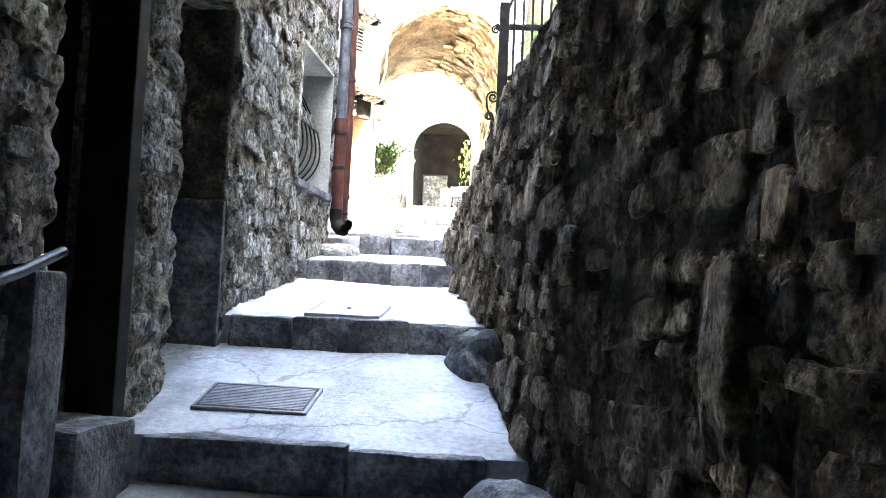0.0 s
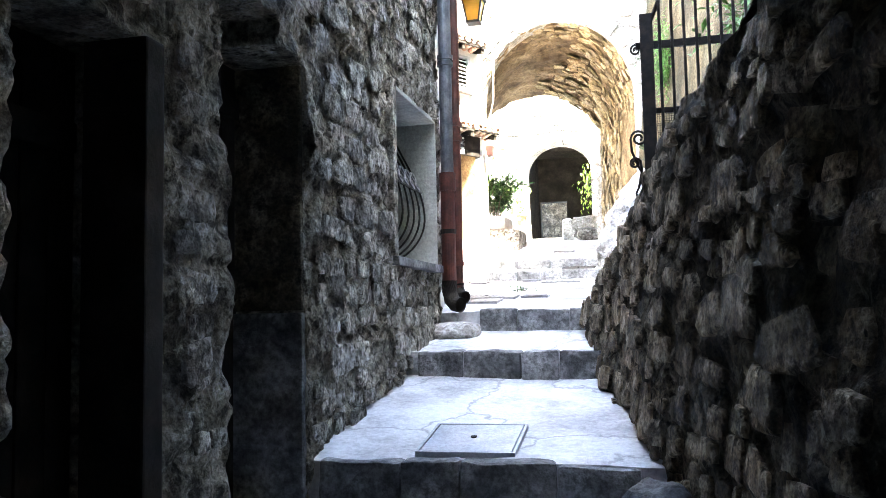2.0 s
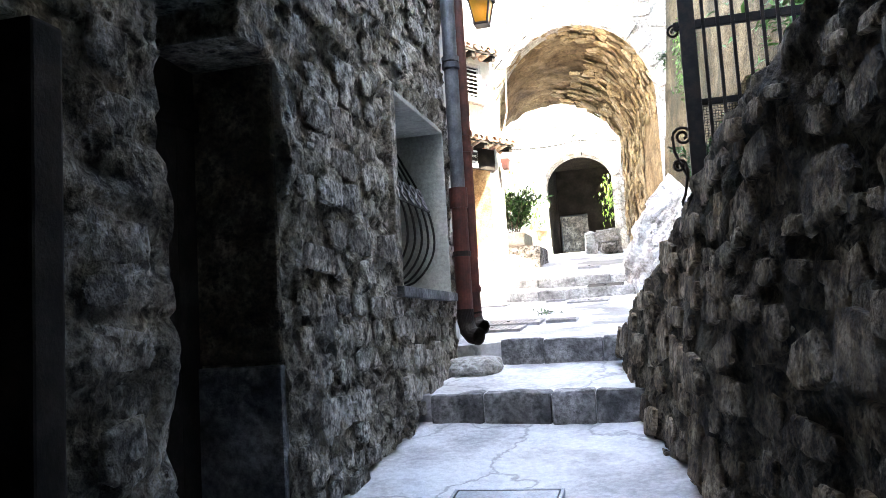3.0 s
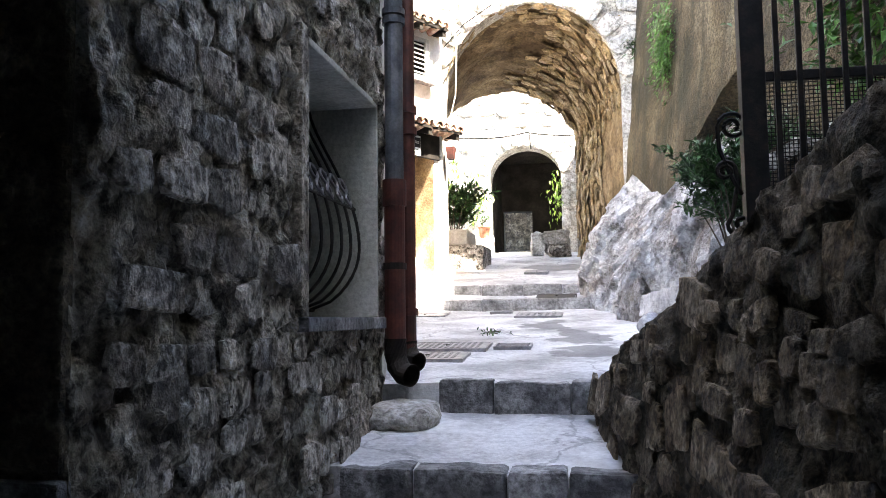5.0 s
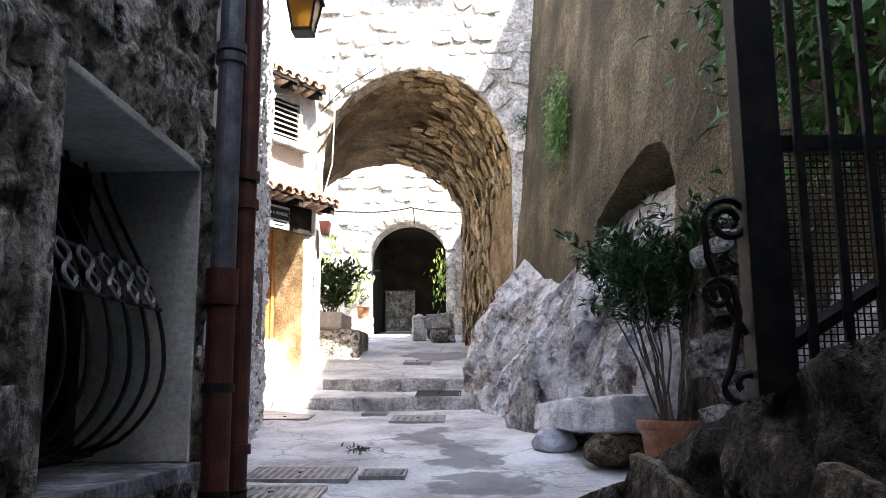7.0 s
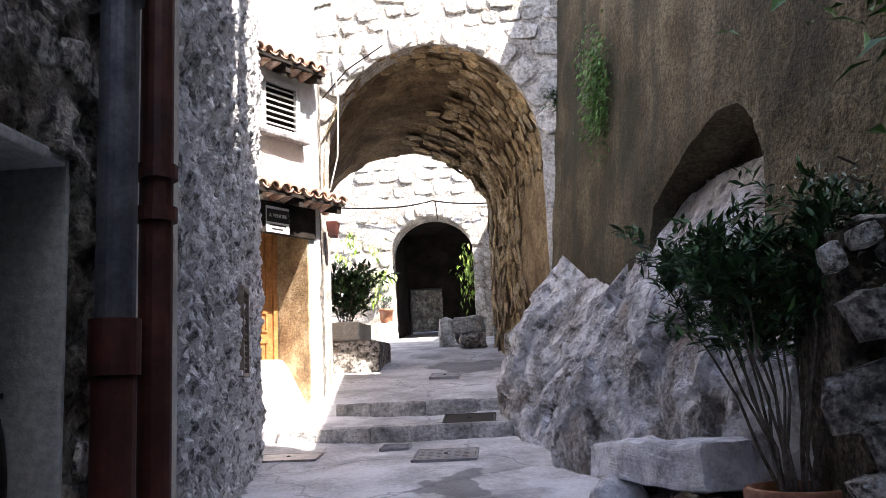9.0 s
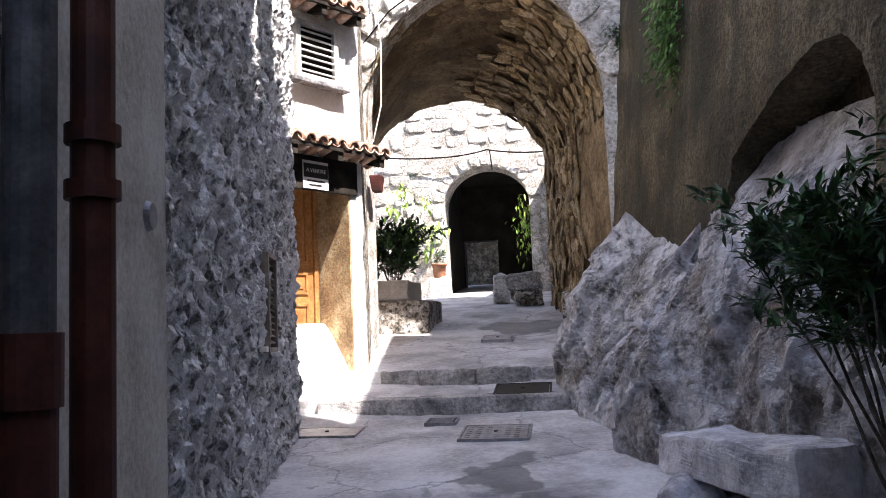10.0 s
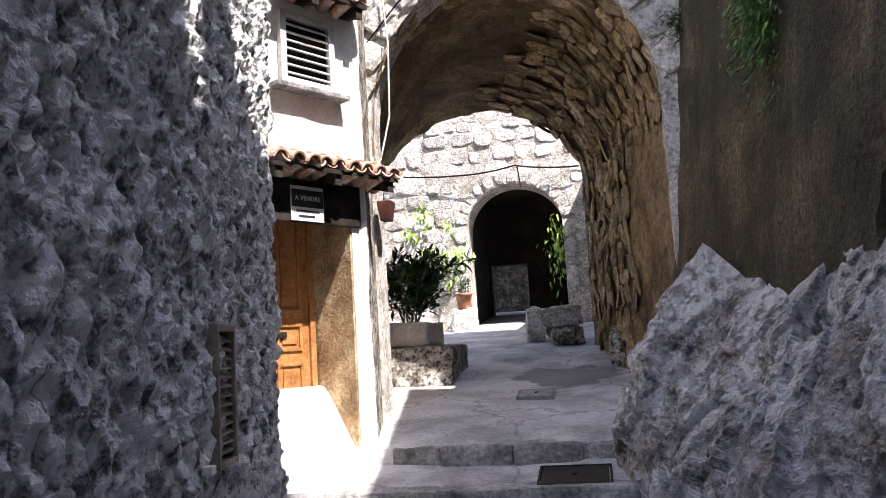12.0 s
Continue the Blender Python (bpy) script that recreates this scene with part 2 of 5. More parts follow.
BENCH = mat("pale_blue_grey_stone", [(0.42, 0.42, 0.44), (0.62, 0.625, 0.65), (0.78, 0.785, 0.81)], 5, 0.85, 0.8, 30, stain=(0.22, 0.2, 0.18), stain_amount=0.5, grainy=0.35, bump_dist=0.015)
WOOD = mat("varnished_wood", [(0.24, 0.1, 0.03), (0.36, 0.16, 0.05), (0.44, 0.22, 0.08)], 5, 0.5, 0.3, 40, coat=0.2, bump_dist=0.004)
# Old wood taken near black: the doorways' deep shade is in its colour.
OLDWOOD = mat("shade_dark_old_wood", [(0.01, 0.008, 0.0065), (0.02, 0.016, 0.013), (0.035, 0.03, 0.024)], 6, 0.75, 0.4, 50, bump_dist=0.006)
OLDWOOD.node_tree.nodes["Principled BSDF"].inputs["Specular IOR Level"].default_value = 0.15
GREYWOOD = mat("grey_painted_wood", [(0.36, 0.35, 0.33), (0.46, 0.45, 0.43), (0.54, 0.53, 0.51)], 8, 0.7, 0.3, 60, bump_dist=0.004)
SHEET = mat("metal_cover_plate", [(0.2, 0.2, 0.21), (0.28, 0.28, 0.3), (0.34, 0.34, 0.36)], 12, 0.5, 0.3, 90, metal=0.5, stain=(0.15, 0.12, 0.1), bump_dist=0.004)
LEAF = mat("glossy_green_leaf", [(0.018, 0.05, 0.015), (0.035, 0.095, 0.025), (0.06, 0.15, 0.035)], 12, 0.45, 0.1, 60, island=0.4, bump_dist=0.003)
VINE = mat("yellow_green_leaf", [(0.14, 0.26, 0.03), (0.22, 0.36, 0.05), (0.3, 0.42, 0.08)], 10, 0.5, 0.1, 60, island=0.35, bump_dist=0.003)
FRESH = mat("fresh_green_leaf", [(0.05, 0.13, 0.02), (0.09, 0.22, 0.035), (0.14, 0.3, 0.06)], 10, 0.5, 0.1, 60, island=0.4, bump_dist=0.003)
PALE_LEAF = mat("pale_grey_green_leaf", [(0.16, 0.2, 0.12), (0.28, 0.32, 0.22), (0.42, 0.45, 0.36)], 12, 0.6, 0.1, 60, island=0.3, bump_dist=0.003)
BARK = mat("grey_brown_bark", [(0.07, 0.055, 0.04), (0.12, 0.1, 0.075), (0.18, 0.15, 0.12)], 20, 0.9, 0.5, 80, bump_dist=0.004)
PAPER = mat("white_sign_board", [(0.6, 0.6, 0.58), (0.68, 0.68, 0.66), (0.74, 0.74, 0.72)], 6, 0.6, 0.0, 60)
INK = mat("black_lettering", [(0.012, 0.012, 0.012), (0.02, 0.02, 0.02)], 6, 0.6, 0.0, 60)
SOIL = mat("dark_soil", [(0.03, 0.022, 0.016), (0.06, 0.045, 0.03)], 20, 0.95, 0.6, 80)


def amber_glass():
    m = bpy.data.materials.new("amber_lantern_glass")
    m.use_nodes = True
    b = m.node_tree.nodes["Principled BSDF"]
    b.inputs["Base Color"].default_value = (0.75, 0.42, 0.06, 1)
    b.inputs["Roughness"].default_value = 0.25
    b.inputs["Transmission Weight"].default_value = 0.6
    return m


def pane_glass():
    m = bpy.data.materials.new("dark_window_glass")
    m.use_nodes = True
    b = m.node_tree.nodes["Principled BSDF"]
    b.inputs["Base Color"].default_value = (0.008, 0.009, 0.01, 1)
    b.inputs["Roughness"].default_value = 0.25
    b.inputs["Specular IOR Level"].default_value = 0.15
    return m


AMBER, PANE = amber_glass(), pane_glass()
rng = random.Random(7)


# ---- building helpers ----
def raw(name, verts, faces, material, parent=None, label="", smooth=False):
    me = bpy.data.meshes.new(name)
    me.from_pydata([tuple(v) for v in verts], [], faces)
    me.materials.append(material)
    if smooth:
        me.polygons.foreach_set("use_smooth", [True] * len(me.polygons))
    me.update()
    ob = new(name, me)
    if parent is not None:
        ob.parent = parent
    if label:
        ob["label"] = label
    return ob


def part(name, bm, material, parent=None, label="", smooth=False):
    """Links a bmesh as one mesh object, under a thing or a part; its coordinates are the parent's own."""
    bmesh.ops.recalc_face_normals(bm, faces=bm.faces)
    me = bpy.data.meshes.new(name)
    bm.to_mesh(me)
    bm.free()
    me.materials.append(material)
    if smooth:
        me.polygons.foreach_set("use_smooth", [True] * len(me.polygons))
    ob = new(name, me)
    if parent is not None:
        ob.parent = parent
    if label:
        ob["label"] = label
    return ob


def thing(name, at, label, category, group="", rz=0.0):
    ob = new(name)
    ob.empty_display_size = 0.1
    ob.matrix_basis = pose(*at, 0, 0, rz)
    return tagged(ob, label, category, group)


def box(bm, x0, x1, y0, y1, z0, z1, bevel=0.0, m=None):
    ret = bmesh.ops.create_cube(bm, size=1.0)
    vs = ret["verts"]
    for v in vs:
        v.co = Vector(((x0 + x1) / 2 + v.co.x * (x1 - x0), (y0 + y1) / 2 + v.co.y * (y1 - y0), (z0 + z1) / 2 + v.co.z * (z1 - z0)))
    if bevel:
        es = list({e for v in vs for e in v.link_edges})
        r = bmesh.ops.bevel(bm, geom=es, offset=bevel, segments=2, affect="EDGES", profile=0.6)
        vs = list({v for f in r["faces"] for v in f.verts} | {v for v in vs if v.is_valid})
    if m is not None:
        bmesh.ops.transform(bm, matrix=m, verts=vs)
    return vs


def tube(bm, pts, radius, sides=8, closed_ends=True, taper=None):
    """A round bar along points; radius may taper to the given end radius."""
    pts = [Vector(p) for p in pts]
    rings = []
    up = Vector((0.13, 0.21, 0.97))
    for i, p in enumerate(pts):
        d = (pts[min(i + 1, len(pts) - 1)] - pts[max(i - 1, 0)]).normalized()
        a = d.cross(up)
        if a.length < 0.1:
            a = d.cross(Vector((1, 0, 0)))
        a.normalize()
        b = d.cross(a)
        r = radius if taper is None else radius + (taper - radius) * i / max(1, len(pts) - 1)
        rings.append([bm.verts.new(p + (a * math.cos(2 * math.pi * k / sides) + b * math.sin(2 * math.pi * k / sides)) * r) for k in range(sides)])
    for q, w in zip(rings, rings[1:]):
        for k in range(sides):
            bm.faces.new((q[k], q[(k + 1) % sides], w[(k + 1) % sides], w[k]))
    if closed_ends:
        bm.faces.new(rings[0])
        bm.faces.new(rings[-1])


def fbm(p, s=1.0, octaves=4):
    return noise.fractal(Vector(p) * s, 0.9, 2.1, octaves, noise_basis="PERLIN_ORIGINAL")


def bumpy(p, s, amp, cell=0.0):
    """Noise height at p: smooth lumps, and cell-like facets where wanted."""
    h = fbm(p, s)
    if cell:
        d = noise.voronoi(Vector(p) * s * 1.6)[0]
        h += cell * (0.45 - d[0])
    return amp * h


def line(pts, q):
    """Linear interpolation in a table of (q, value)."""
    if q <= pts[0][0]:
        return pts[0][1]
    for (a, va), (b, vb) in zip(pts, pts[1:]):
        if q <= b:
            return va + (vb - va) * (q - a) / max(1e-9, b - a)
    return pts[-1][1]


def spaced(a, b, step, *must):
    """Grid stops from a to b about step apart, which include those that must be there."""
    stops = sorted({a, b, *[m for m in must if a < m < b]})
    out = []
    for p, q in zip(stops, stops[1:]):
        n = max(1, round((q - p) / step))
        out += [p + (q - p) * k / n for k in range(n)]
    return out + [b]


def slab(name, us, vs, at, thick, material, keep=lambda u, v: True, label="", parent=None, smooth=False):
    """A thick wall: the grid us x vs, carried into place by at(u, v, depth); cells that keep() refuses are openings that go right through."""
    nu, nv = len(us), len(vs)
    verts = [at(u, v, 0.0) for u in us for v in vs] + [at(u, v, thick) for u in us for v in vs]
    o = nu * nv

    def idx(i, j):
        return i * nv + j

    kept = {(i, j) for i in range(nu - 1) for j in range(nv - 1) if keep((us[i] + us[i + 1]) / 2, (vs[j] + vs[j + 1]) / 2)}
    faces, soft_faces = [], []
    for i, j in sorted(kept):
        a, b, c, d = idx(i, j), idx(i + 1, j), idx(i + 1, j + 1), idx(i, j + 1)
        faces.append((a, b, c, d))
        soft_faces += [smooth, False]
        faces.append((d + o, c + o, b + o, a + o))
        for (di, dj), (p, q) in (((0, -1), (b, a)), ((1, 0), (c, b)), ((0, 1), (d, c)), ((-1, 0), (a, d))):
            if (i + di, j + dj) not in kept:
                faces.append((p, q, q + o, p + o))
                soft_faces.append(False)
    used = sorted({k for f in faces for k in f})
    back = {k: n for n, k in enumerate(used)}
    ob = raw(name, [verts[k] for k in used], [tuple(back[k] for k in f) for f in faces], material, parent, label)
    if smooth:
        ob.data.polygons.foreach_set("use_smooth", soft_faces)
    return ob


def ring_wall(name, inner, outer, at, thick, material, steps=10, closed=False, label="", parent=None):
    """A wall round an opening of any outline: strips from the inner to the outer curve, with thickness."""
    n = len(inner)
    verts = []
    for d in (0.0, thick):
        for k in range(steps + 1):
            q = (k / steps) ** 1.6
            for (u, v), (s, t) in zip(inner, outer):
                verts.append(at(u + (s - u) * q, v + (t - v) * q, d))
    o = n * (steps + 1)
    faces = []
    span = n if closed else n - 1
    for k in range(steps):
        for i in range(span):
            j = (i + 1) % n
            a, b, c, d = k * n + i, k * n + j, (k + 1) * n + j, (k + 1) * n + i
            faces += [(a, b, c, d), (d + o, c + o, b + o, a + o)]
    for i in range(span):
        j = (i + 1) % n
        faces.append((i, i + o, j + o, j))
        e = steps * n
        faces.append((e + i, e + j, e + j + o, e + i + o))
    ob = raw(name, verts, faces, material, parent, label)
    return ob


def arch_curve(u0, u1, foot, spring, crown, n=28, foot_r=None):
    """Points of an arched opening from the one foot over the crown to the other."""
    c, r, h = (u0 + u1) / 2, (u1 - u0) / 2, crown - spring
    fr = foot if foot_r is None else foot_r
    pts = [(u0, foot + (spring - foot) * k / 8) for k in range(8)]
    pts += [(c - r * math.cos(math.pi * k / n), spring + h * math.sin(math.pi * k / n)) for k in range(n + 1)]
    return pts + [(u1, spring + (fr - spring) * k / 8) for k in range(1, 9)]


def to_rect(pts, c, lo, hi, vlo, vhi):
    """Where rays from c through the points meet the rectangle; below c they go level."""
    out = []
    for u, v in pts:
        if v <= c[1] + 1e-6 and vlo is None:
            out.append((lo if u < c[0] else hi, v))
            continue
        du, dv = u - c[0], v - c[1]
        k = min([((hi if du > 0 else lo) - c[0]) / du if abs(du) > 1e-6 else 1e9, ((vhi if dv > 0 else (vlo if vlo is not None else vhi)) - c[1]) / dv if abs(dv) > 1e-6 else 1e9])
        out.append((c[0] + du * k, c[1] + dv * k))
    return out


def stone_mesh(name, seed, material, sides=8):
    """One rubble stone of unit size: uneven outline, worn shoulders and a domed face towards -y."""
    r = random.Random(seed)
    ang = [2 * math.pi * (k + r.uniform(-0.28, 0.28)) / sides for k in range(sides)]
    ring = []
    for a in ang:
        c, s = math.cos(a), math.sin(a)
        q = (abs(c) ** 4.5 + abs(s) ** 4.5) ** (-1 / 4.5) * r.uniform(0.84, 1.06)
        ring.append((0.5 * q * c, 0.5 * q * s))
    verts, faces = [], []
    for depth, sc in ((0.0, 1.0), (-0.72, 0.97), (-0.97, 0.82)):
        for x, z in ring:
            verts.append((x * sc + r.uniform(-0.02, 0.02), depth + r.uniform(-0.13, 0.13) * (depth < 0), z * sc + r.uniform(-0.02, 0.02)))
    verts.append((r.uniform(-0.12, 0.12), -1.0, r.uniform(-0.12, 0.12)))
    for k in range(2):
        for i in range(sides):
            j = (i + 1) % sides
            faces.append((k * sides + i, k * sides + j, (k + 1) * sides + j, (k + 1) * sides + i))
    for i in range(sides):
        faces.append((2 * sides + i, 2 * sides + (i + 1) % sides, 3 * sides))
    me = bpy.data.meshes.new(name)
    me.from_pydata(verts, [], faces)
    me.materials.append(material)
    me.polygons.foreach_set("use_smooth", [False] * len(me.polygons))
    me.update()
    return me


def stone_set(material, seed, n=10):
    return [stone_mesh("stone", seed * 100 + k, material) for k in range(n)]


def lay_stones(wall, meshes, at, u0, u1, v0, v1, rows, seed, fits=lambda u, v, w, h: True, near=lambda u, v: True, proud=0.035, size=(1.0, 2.2), gap=0.95, limit=300, tilt=6, jitter=0.18, name="stone"):
    """Lays uneven courses of rubble on a wall. The nearest stand as parts; the rest is one joined part."""
    r = random.Random(seed)
    spots = []
    v = v0
    while v < v1:
        h = r.uniform(*rows)
        u = u0 - r.uniform(0, h)
        while u < u1:
            w = h * r.uniform(*size)
            cu, cv = u + w / 2, v + h / 2 + r.uniform(-jitter, jitter) * h
            if fits(cu, cv, w, h) and r.random() > 0.03:
                spots.append((cu, cv, w * gap, h * gap * r.uniform(0.8 - 0.6 * (jitter - 0.18), 1.1 + 0.8 * (jitter - 0.18)), r.uniform(-tilt, tilt), r.uniform(0.5, 1.3) * proud, r.randrange(len(meshes))))
            u += w
        v += h
    singles, joined_v, joined_f = 0, [], []
    for cu, cv, w, h, t, d, k in spots:
        p, q, s = Vector(at(cu, cv, 0.0)), Vector(at(cu + 0.05, cv, 0.3)), Vector(at(cu, cv + 0.05, 0.3))
        o = Vector(at(cu, cv, 0.3))
        x = (q - o).normalized()
        y = x.cross((s - o).normalized()) * -1
        y.normalize()
        z = x.cross(y)
        m = Matrix((x, y, z)).transposed().to_4x4()
        m = Matrix.Translation(p) @ m @ pose(0, 0, 0, 0, t, 0) @ Matrix.Diagonal((w, d, h, 1))
        if near(cu, cv) and singles < limit:
            singles += 1
            ob = new(name, meshes[k])
            ob.parent = wall
            ob.matrix_basis = m
        else:
            n0 = len(joined_v)
            joined_v += [m @ v.co for v in meshes[k].vertices]
            joined_f += [tuple(n0 + i for i in f.vertices) for f in meshes[k].polygons]
    if joined_f:
        ob = raw(name + "work", joined_v, joined_f, meshes[0].materials[0], wall)
        tagged(ob, kind="stuff")
    return spots


# ---- ground ----
S1, S2, S3, S4, SA, SB = 3.6, 4.95, 6.66, 7.7, 12.6, 13.2
PROFILE = [(-6, -1.3), (-4, -0.9), (0, 0.02), (S1 - 0.001, 0.64), (S1, 0.82), (S2 - 0.001, 1.16), (S2, 1.33), (S3 - 0.001, 1.59), (S3, 1.74), (S4 - 0.001, 1.87), (S4, 2.02),
           (SA - 0.001, 2.455), (SA, 2.56), (SB - 0.001, 2.65), (SB, 2.755), (15, 3.02), (17.5, 3.4), (20.5, 3.7), (27, 4.3)]


def ground(x, y):
    return line(PROFILE, y)


def make_ground():
    xs = spaced(-6.4, 2.2, 0.1)
    ys = []
    stops = [-6, S1, S2, S3, S4, SA, SB, 27]
    for a, b in zip(stops, stops[1:]):
        ys += spaced(a if a == -6 else a + 0.0005, b if b == 27 else b - 0.0012, 0.14)
    verts = []
    for y in ys:
        for x in xs:
            wob = 0.035 * fbm((x * 0.9, round(y * 0.5) * 3.1, 0), 1.0, 2) if min(abs(y - s) for s in stops[1:7]) < 0.01 else 0.0
            verts.append((x, y + wob, ground(x, y) + 0.022 * fbm((x, y, 5.0), 1.1, 3) + 0.004 * fbm((x, y, 2.0), 7.0, 2)))
    nx = len(xs)
    faces = [(j * nx + i, j * nx + i + 1, (j + 1) * nx + i + 1, (j + 1) * nx + i) for j in range(len(ys) - 1) for i in range(nx - 1)]
    return tagged(raw("ground", verts, faces, CONCRETE, smooth=False), "pale worn concrete alley rising in shallow stone-edged steps", "ground", kind="structure")


GROUND = make_ground()


def make_step(y, x0, x1, h, top, n, depth, label, dark=STEP):
    """A step's row of edge stones, set just proud of the paving behind."""
    r = random.Random(int(y * 100))
    st = thing("step", ((x0 + x1) / 2, y, top - h), label, "step", "stone steps of the alley")
    cuts = [x0] + sorted(x0 + (x1 - x0) * (k + r.uniform(-0.25, 0.25)) / n for k in range(1, n)) + [x1]
    for a, b in zip(cuts, cuts[1:]):
        bm = bmesh.new()
        dy, dz = r.uniform(-0.03, 0.02), r.uniform(-0.008, 0.01)
        c = (x0 + x1) / 2
        vs = box(bm, a - c + 0.003, b - c - 0.003, -0.035 + dy, depth, -0.1, h + 0.012 + dz, 0.022)
        bmesh.ops.subdivide_edges(bm, edges=[e for e in bm.edges if e.calc_length() > 0.15], cuts=3, use_grid_fill=True)
        for v in bm.verts:
            wp = v.co + Vector((c, y, top))
            v.co += Vector((0, bumpy(wp, 7, 0.018), bumpy(wp + Vector((3, 1, 0)), 6, 0.012)))
        part("edge_stone", bm, dark, st)
    return st


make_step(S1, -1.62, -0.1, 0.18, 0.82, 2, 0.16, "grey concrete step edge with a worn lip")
make_step(S2, -1.74, -0.28, 0.17, 1.33, 4, 0.1, "worn stone step in the alley, riser shade in its colour")
make_step(S3, -1.72, -0.46, 0.15, 1.74, 4, 0.13, "grey stone step of rough blocks, riser shade in their colour")
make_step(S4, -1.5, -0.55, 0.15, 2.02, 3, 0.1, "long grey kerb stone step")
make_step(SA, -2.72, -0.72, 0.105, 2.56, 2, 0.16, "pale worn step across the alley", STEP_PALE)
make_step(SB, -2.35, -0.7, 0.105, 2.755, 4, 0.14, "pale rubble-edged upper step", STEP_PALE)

# ---- left house with the barred window ----
LX = -1.78
DOOR1, DOOR2, WIN = (3.02, 3.66), (4.15, 4.92), (6.32, 7.42, 2.36, 3.48)


def left_face(y, z, d):
    lump = 0.0 if d > 0 else bumpy((0, y, z), 1.6, 0.04) + bumpy((3, y * 0.8, z * 1.3), 5.0, 0.03, 0.9) + bumpy((6, y, z), 14.0, 0.02, 0.8)
    if d <= 0 and y > 4.9:
        cell = noise.voronoi(Vector((y, 1.7, z * 1.2)) * 9.0)[0][0]
        lump -= 0.05 * max(0.0, 0.3 - cell) / 0.3
    return (LX - d + lump, y, z)


def left_keep(y, z):
    if DOOR1[0] < y < DOOR1[1] and 0.5 < z < 2.9:
        return False
    if DOOR2[0] < y < DOOR2[1] and 0.6 < z < 3.2 + 0.12 * (y < 4.6):
        return False
    return not (WIN[0] < y < WIN[1] and WIN[2] < z < WIN[3])


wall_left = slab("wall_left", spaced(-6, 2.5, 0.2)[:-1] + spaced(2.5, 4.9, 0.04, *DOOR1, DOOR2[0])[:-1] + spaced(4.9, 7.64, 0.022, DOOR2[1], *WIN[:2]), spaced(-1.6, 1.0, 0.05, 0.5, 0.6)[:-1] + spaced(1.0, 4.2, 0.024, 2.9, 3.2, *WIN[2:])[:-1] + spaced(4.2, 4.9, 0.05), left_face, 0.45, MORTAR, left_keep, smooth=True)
tagged(wall_left, "old rubble stone house wall with lime mortar", "wall", kind="structure")
bm = bmesh.new()
box(bm, LX - 0.45, LX, -6, 7.64, 4.9, 9.5)
tagged(part("wall_left_upper", bm, MORTAR), "upper storeys of the old stone house", "wall", kind="structure")
# near-black boxes behind the openings, with the gloom of rooms in their colour
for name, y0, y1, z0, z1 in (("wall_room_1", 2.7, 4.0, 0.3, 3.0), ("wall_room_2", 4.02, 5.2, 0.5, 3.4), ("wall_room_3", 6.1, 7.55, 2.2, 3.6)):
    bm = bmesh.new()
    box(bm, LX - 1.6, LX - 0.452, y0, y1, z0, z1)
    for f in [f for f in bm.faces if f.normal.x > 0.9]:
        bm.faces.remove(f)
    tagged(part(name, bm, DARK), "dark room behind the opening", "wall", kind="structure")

# ---- right rubble wall ----
RX = [(-6, 0.9), (1.2, 0.62), (1.75, 0.5), (2.1, 0.52), (2.45, 0.46), (2.9, 0.33), (3.7, 0.09), (4.2, 0.02), (5.0, -0.17), (6.0, -0.34), (6.66, -0.46), (7.3, -0.56), (7.56, -0.58)]
RTOP = [(-6, 5.5), (1.0, 4.4), (2.5, 3.5), (3.4, 3.12), (4.07, 2.99), (4.6, 2.86), (5.0, 2.79), (5.4, 2.7), (5.85, 2.58), (6.3, 2.43), (7.0, 2.25), (7.56, 2.06)]


def right_face(y, q, d):
    """q runs from the foot (0) to the wall's sloping top (1)."""
    top, foot = line(RTOP, y), ground(0, y) - 0.25
    z = foot + (top - foot) * q
    lean = 0.05 * (z - ground(0, y)) - 0.1 * max(0.0, 0.35 - (z - ground(0, y)))
    lump = 0.0 if d > 0 else bumpy((7, y, z), 1.3, 0.055) + bumpy((2, y, z), 5.0, 0.03, 0.8) + bumpy((6, y, z), 16.0, 0.014, 0.6)
    return (line(RX, y) + lean + d - lump - 0.03, y, z)


wall_right = slab("wall_right", spaced(-6, 1.5, 0.2)[:-1] + spaced(1.5, 7.56, 0.03), spaced(0, 1, 0.015), right_face, 0.5, BROWN_MORTAR, smooth=True)
tagged(wall_right, "rough brown rubble parapet wall with sloping top", "wall", kind="structure")

# dark uneven layer added along the parapet's top
WALL_TOP = mat("dark_uneven_layer", [(0.02, 0.018, 0.01), (0.045, 0.042, 0.02), (0.085, 0.075, 0.045)], 9, 0.95, 1.0, 50, stain=(0.012, 0.011, 0.007), bump_dist=0.03, grainy=0.5, pore_shade=0.6, pore_scale=20)
verts, faces = [], []
stops, rings = spaced(1.5, 7.54, 0.05), 9
for y in stops:
    x0 = line(RX, y) + 0.05 * (line(RTOP, y) - ground(0, y)) - 0.03
    for k in range(rings):
        q = k / (rings - 1)
        edge = math.sin(math.pi * min(1, q * 1.25 + 0.0)) ** 0.5 if q < 0.8 else 0.0
        verts.append((x0 + 0.015 + 0.47 * q, y, line(RTOP, y) - 0.02 + 0.055 * edge + 0.03 * fbm((y, q, 3), 3.0, 3)))
for j in range(len(stops) - 1):
    for k in range(rings - 1):
        a = j * rings + k
        faces.append((a, a + 1, a + rings + 1, a + rings))
raw("moss_cap", verts, faces, WALL_TOP, wall_right, "dark uneven layer", smooth=True)

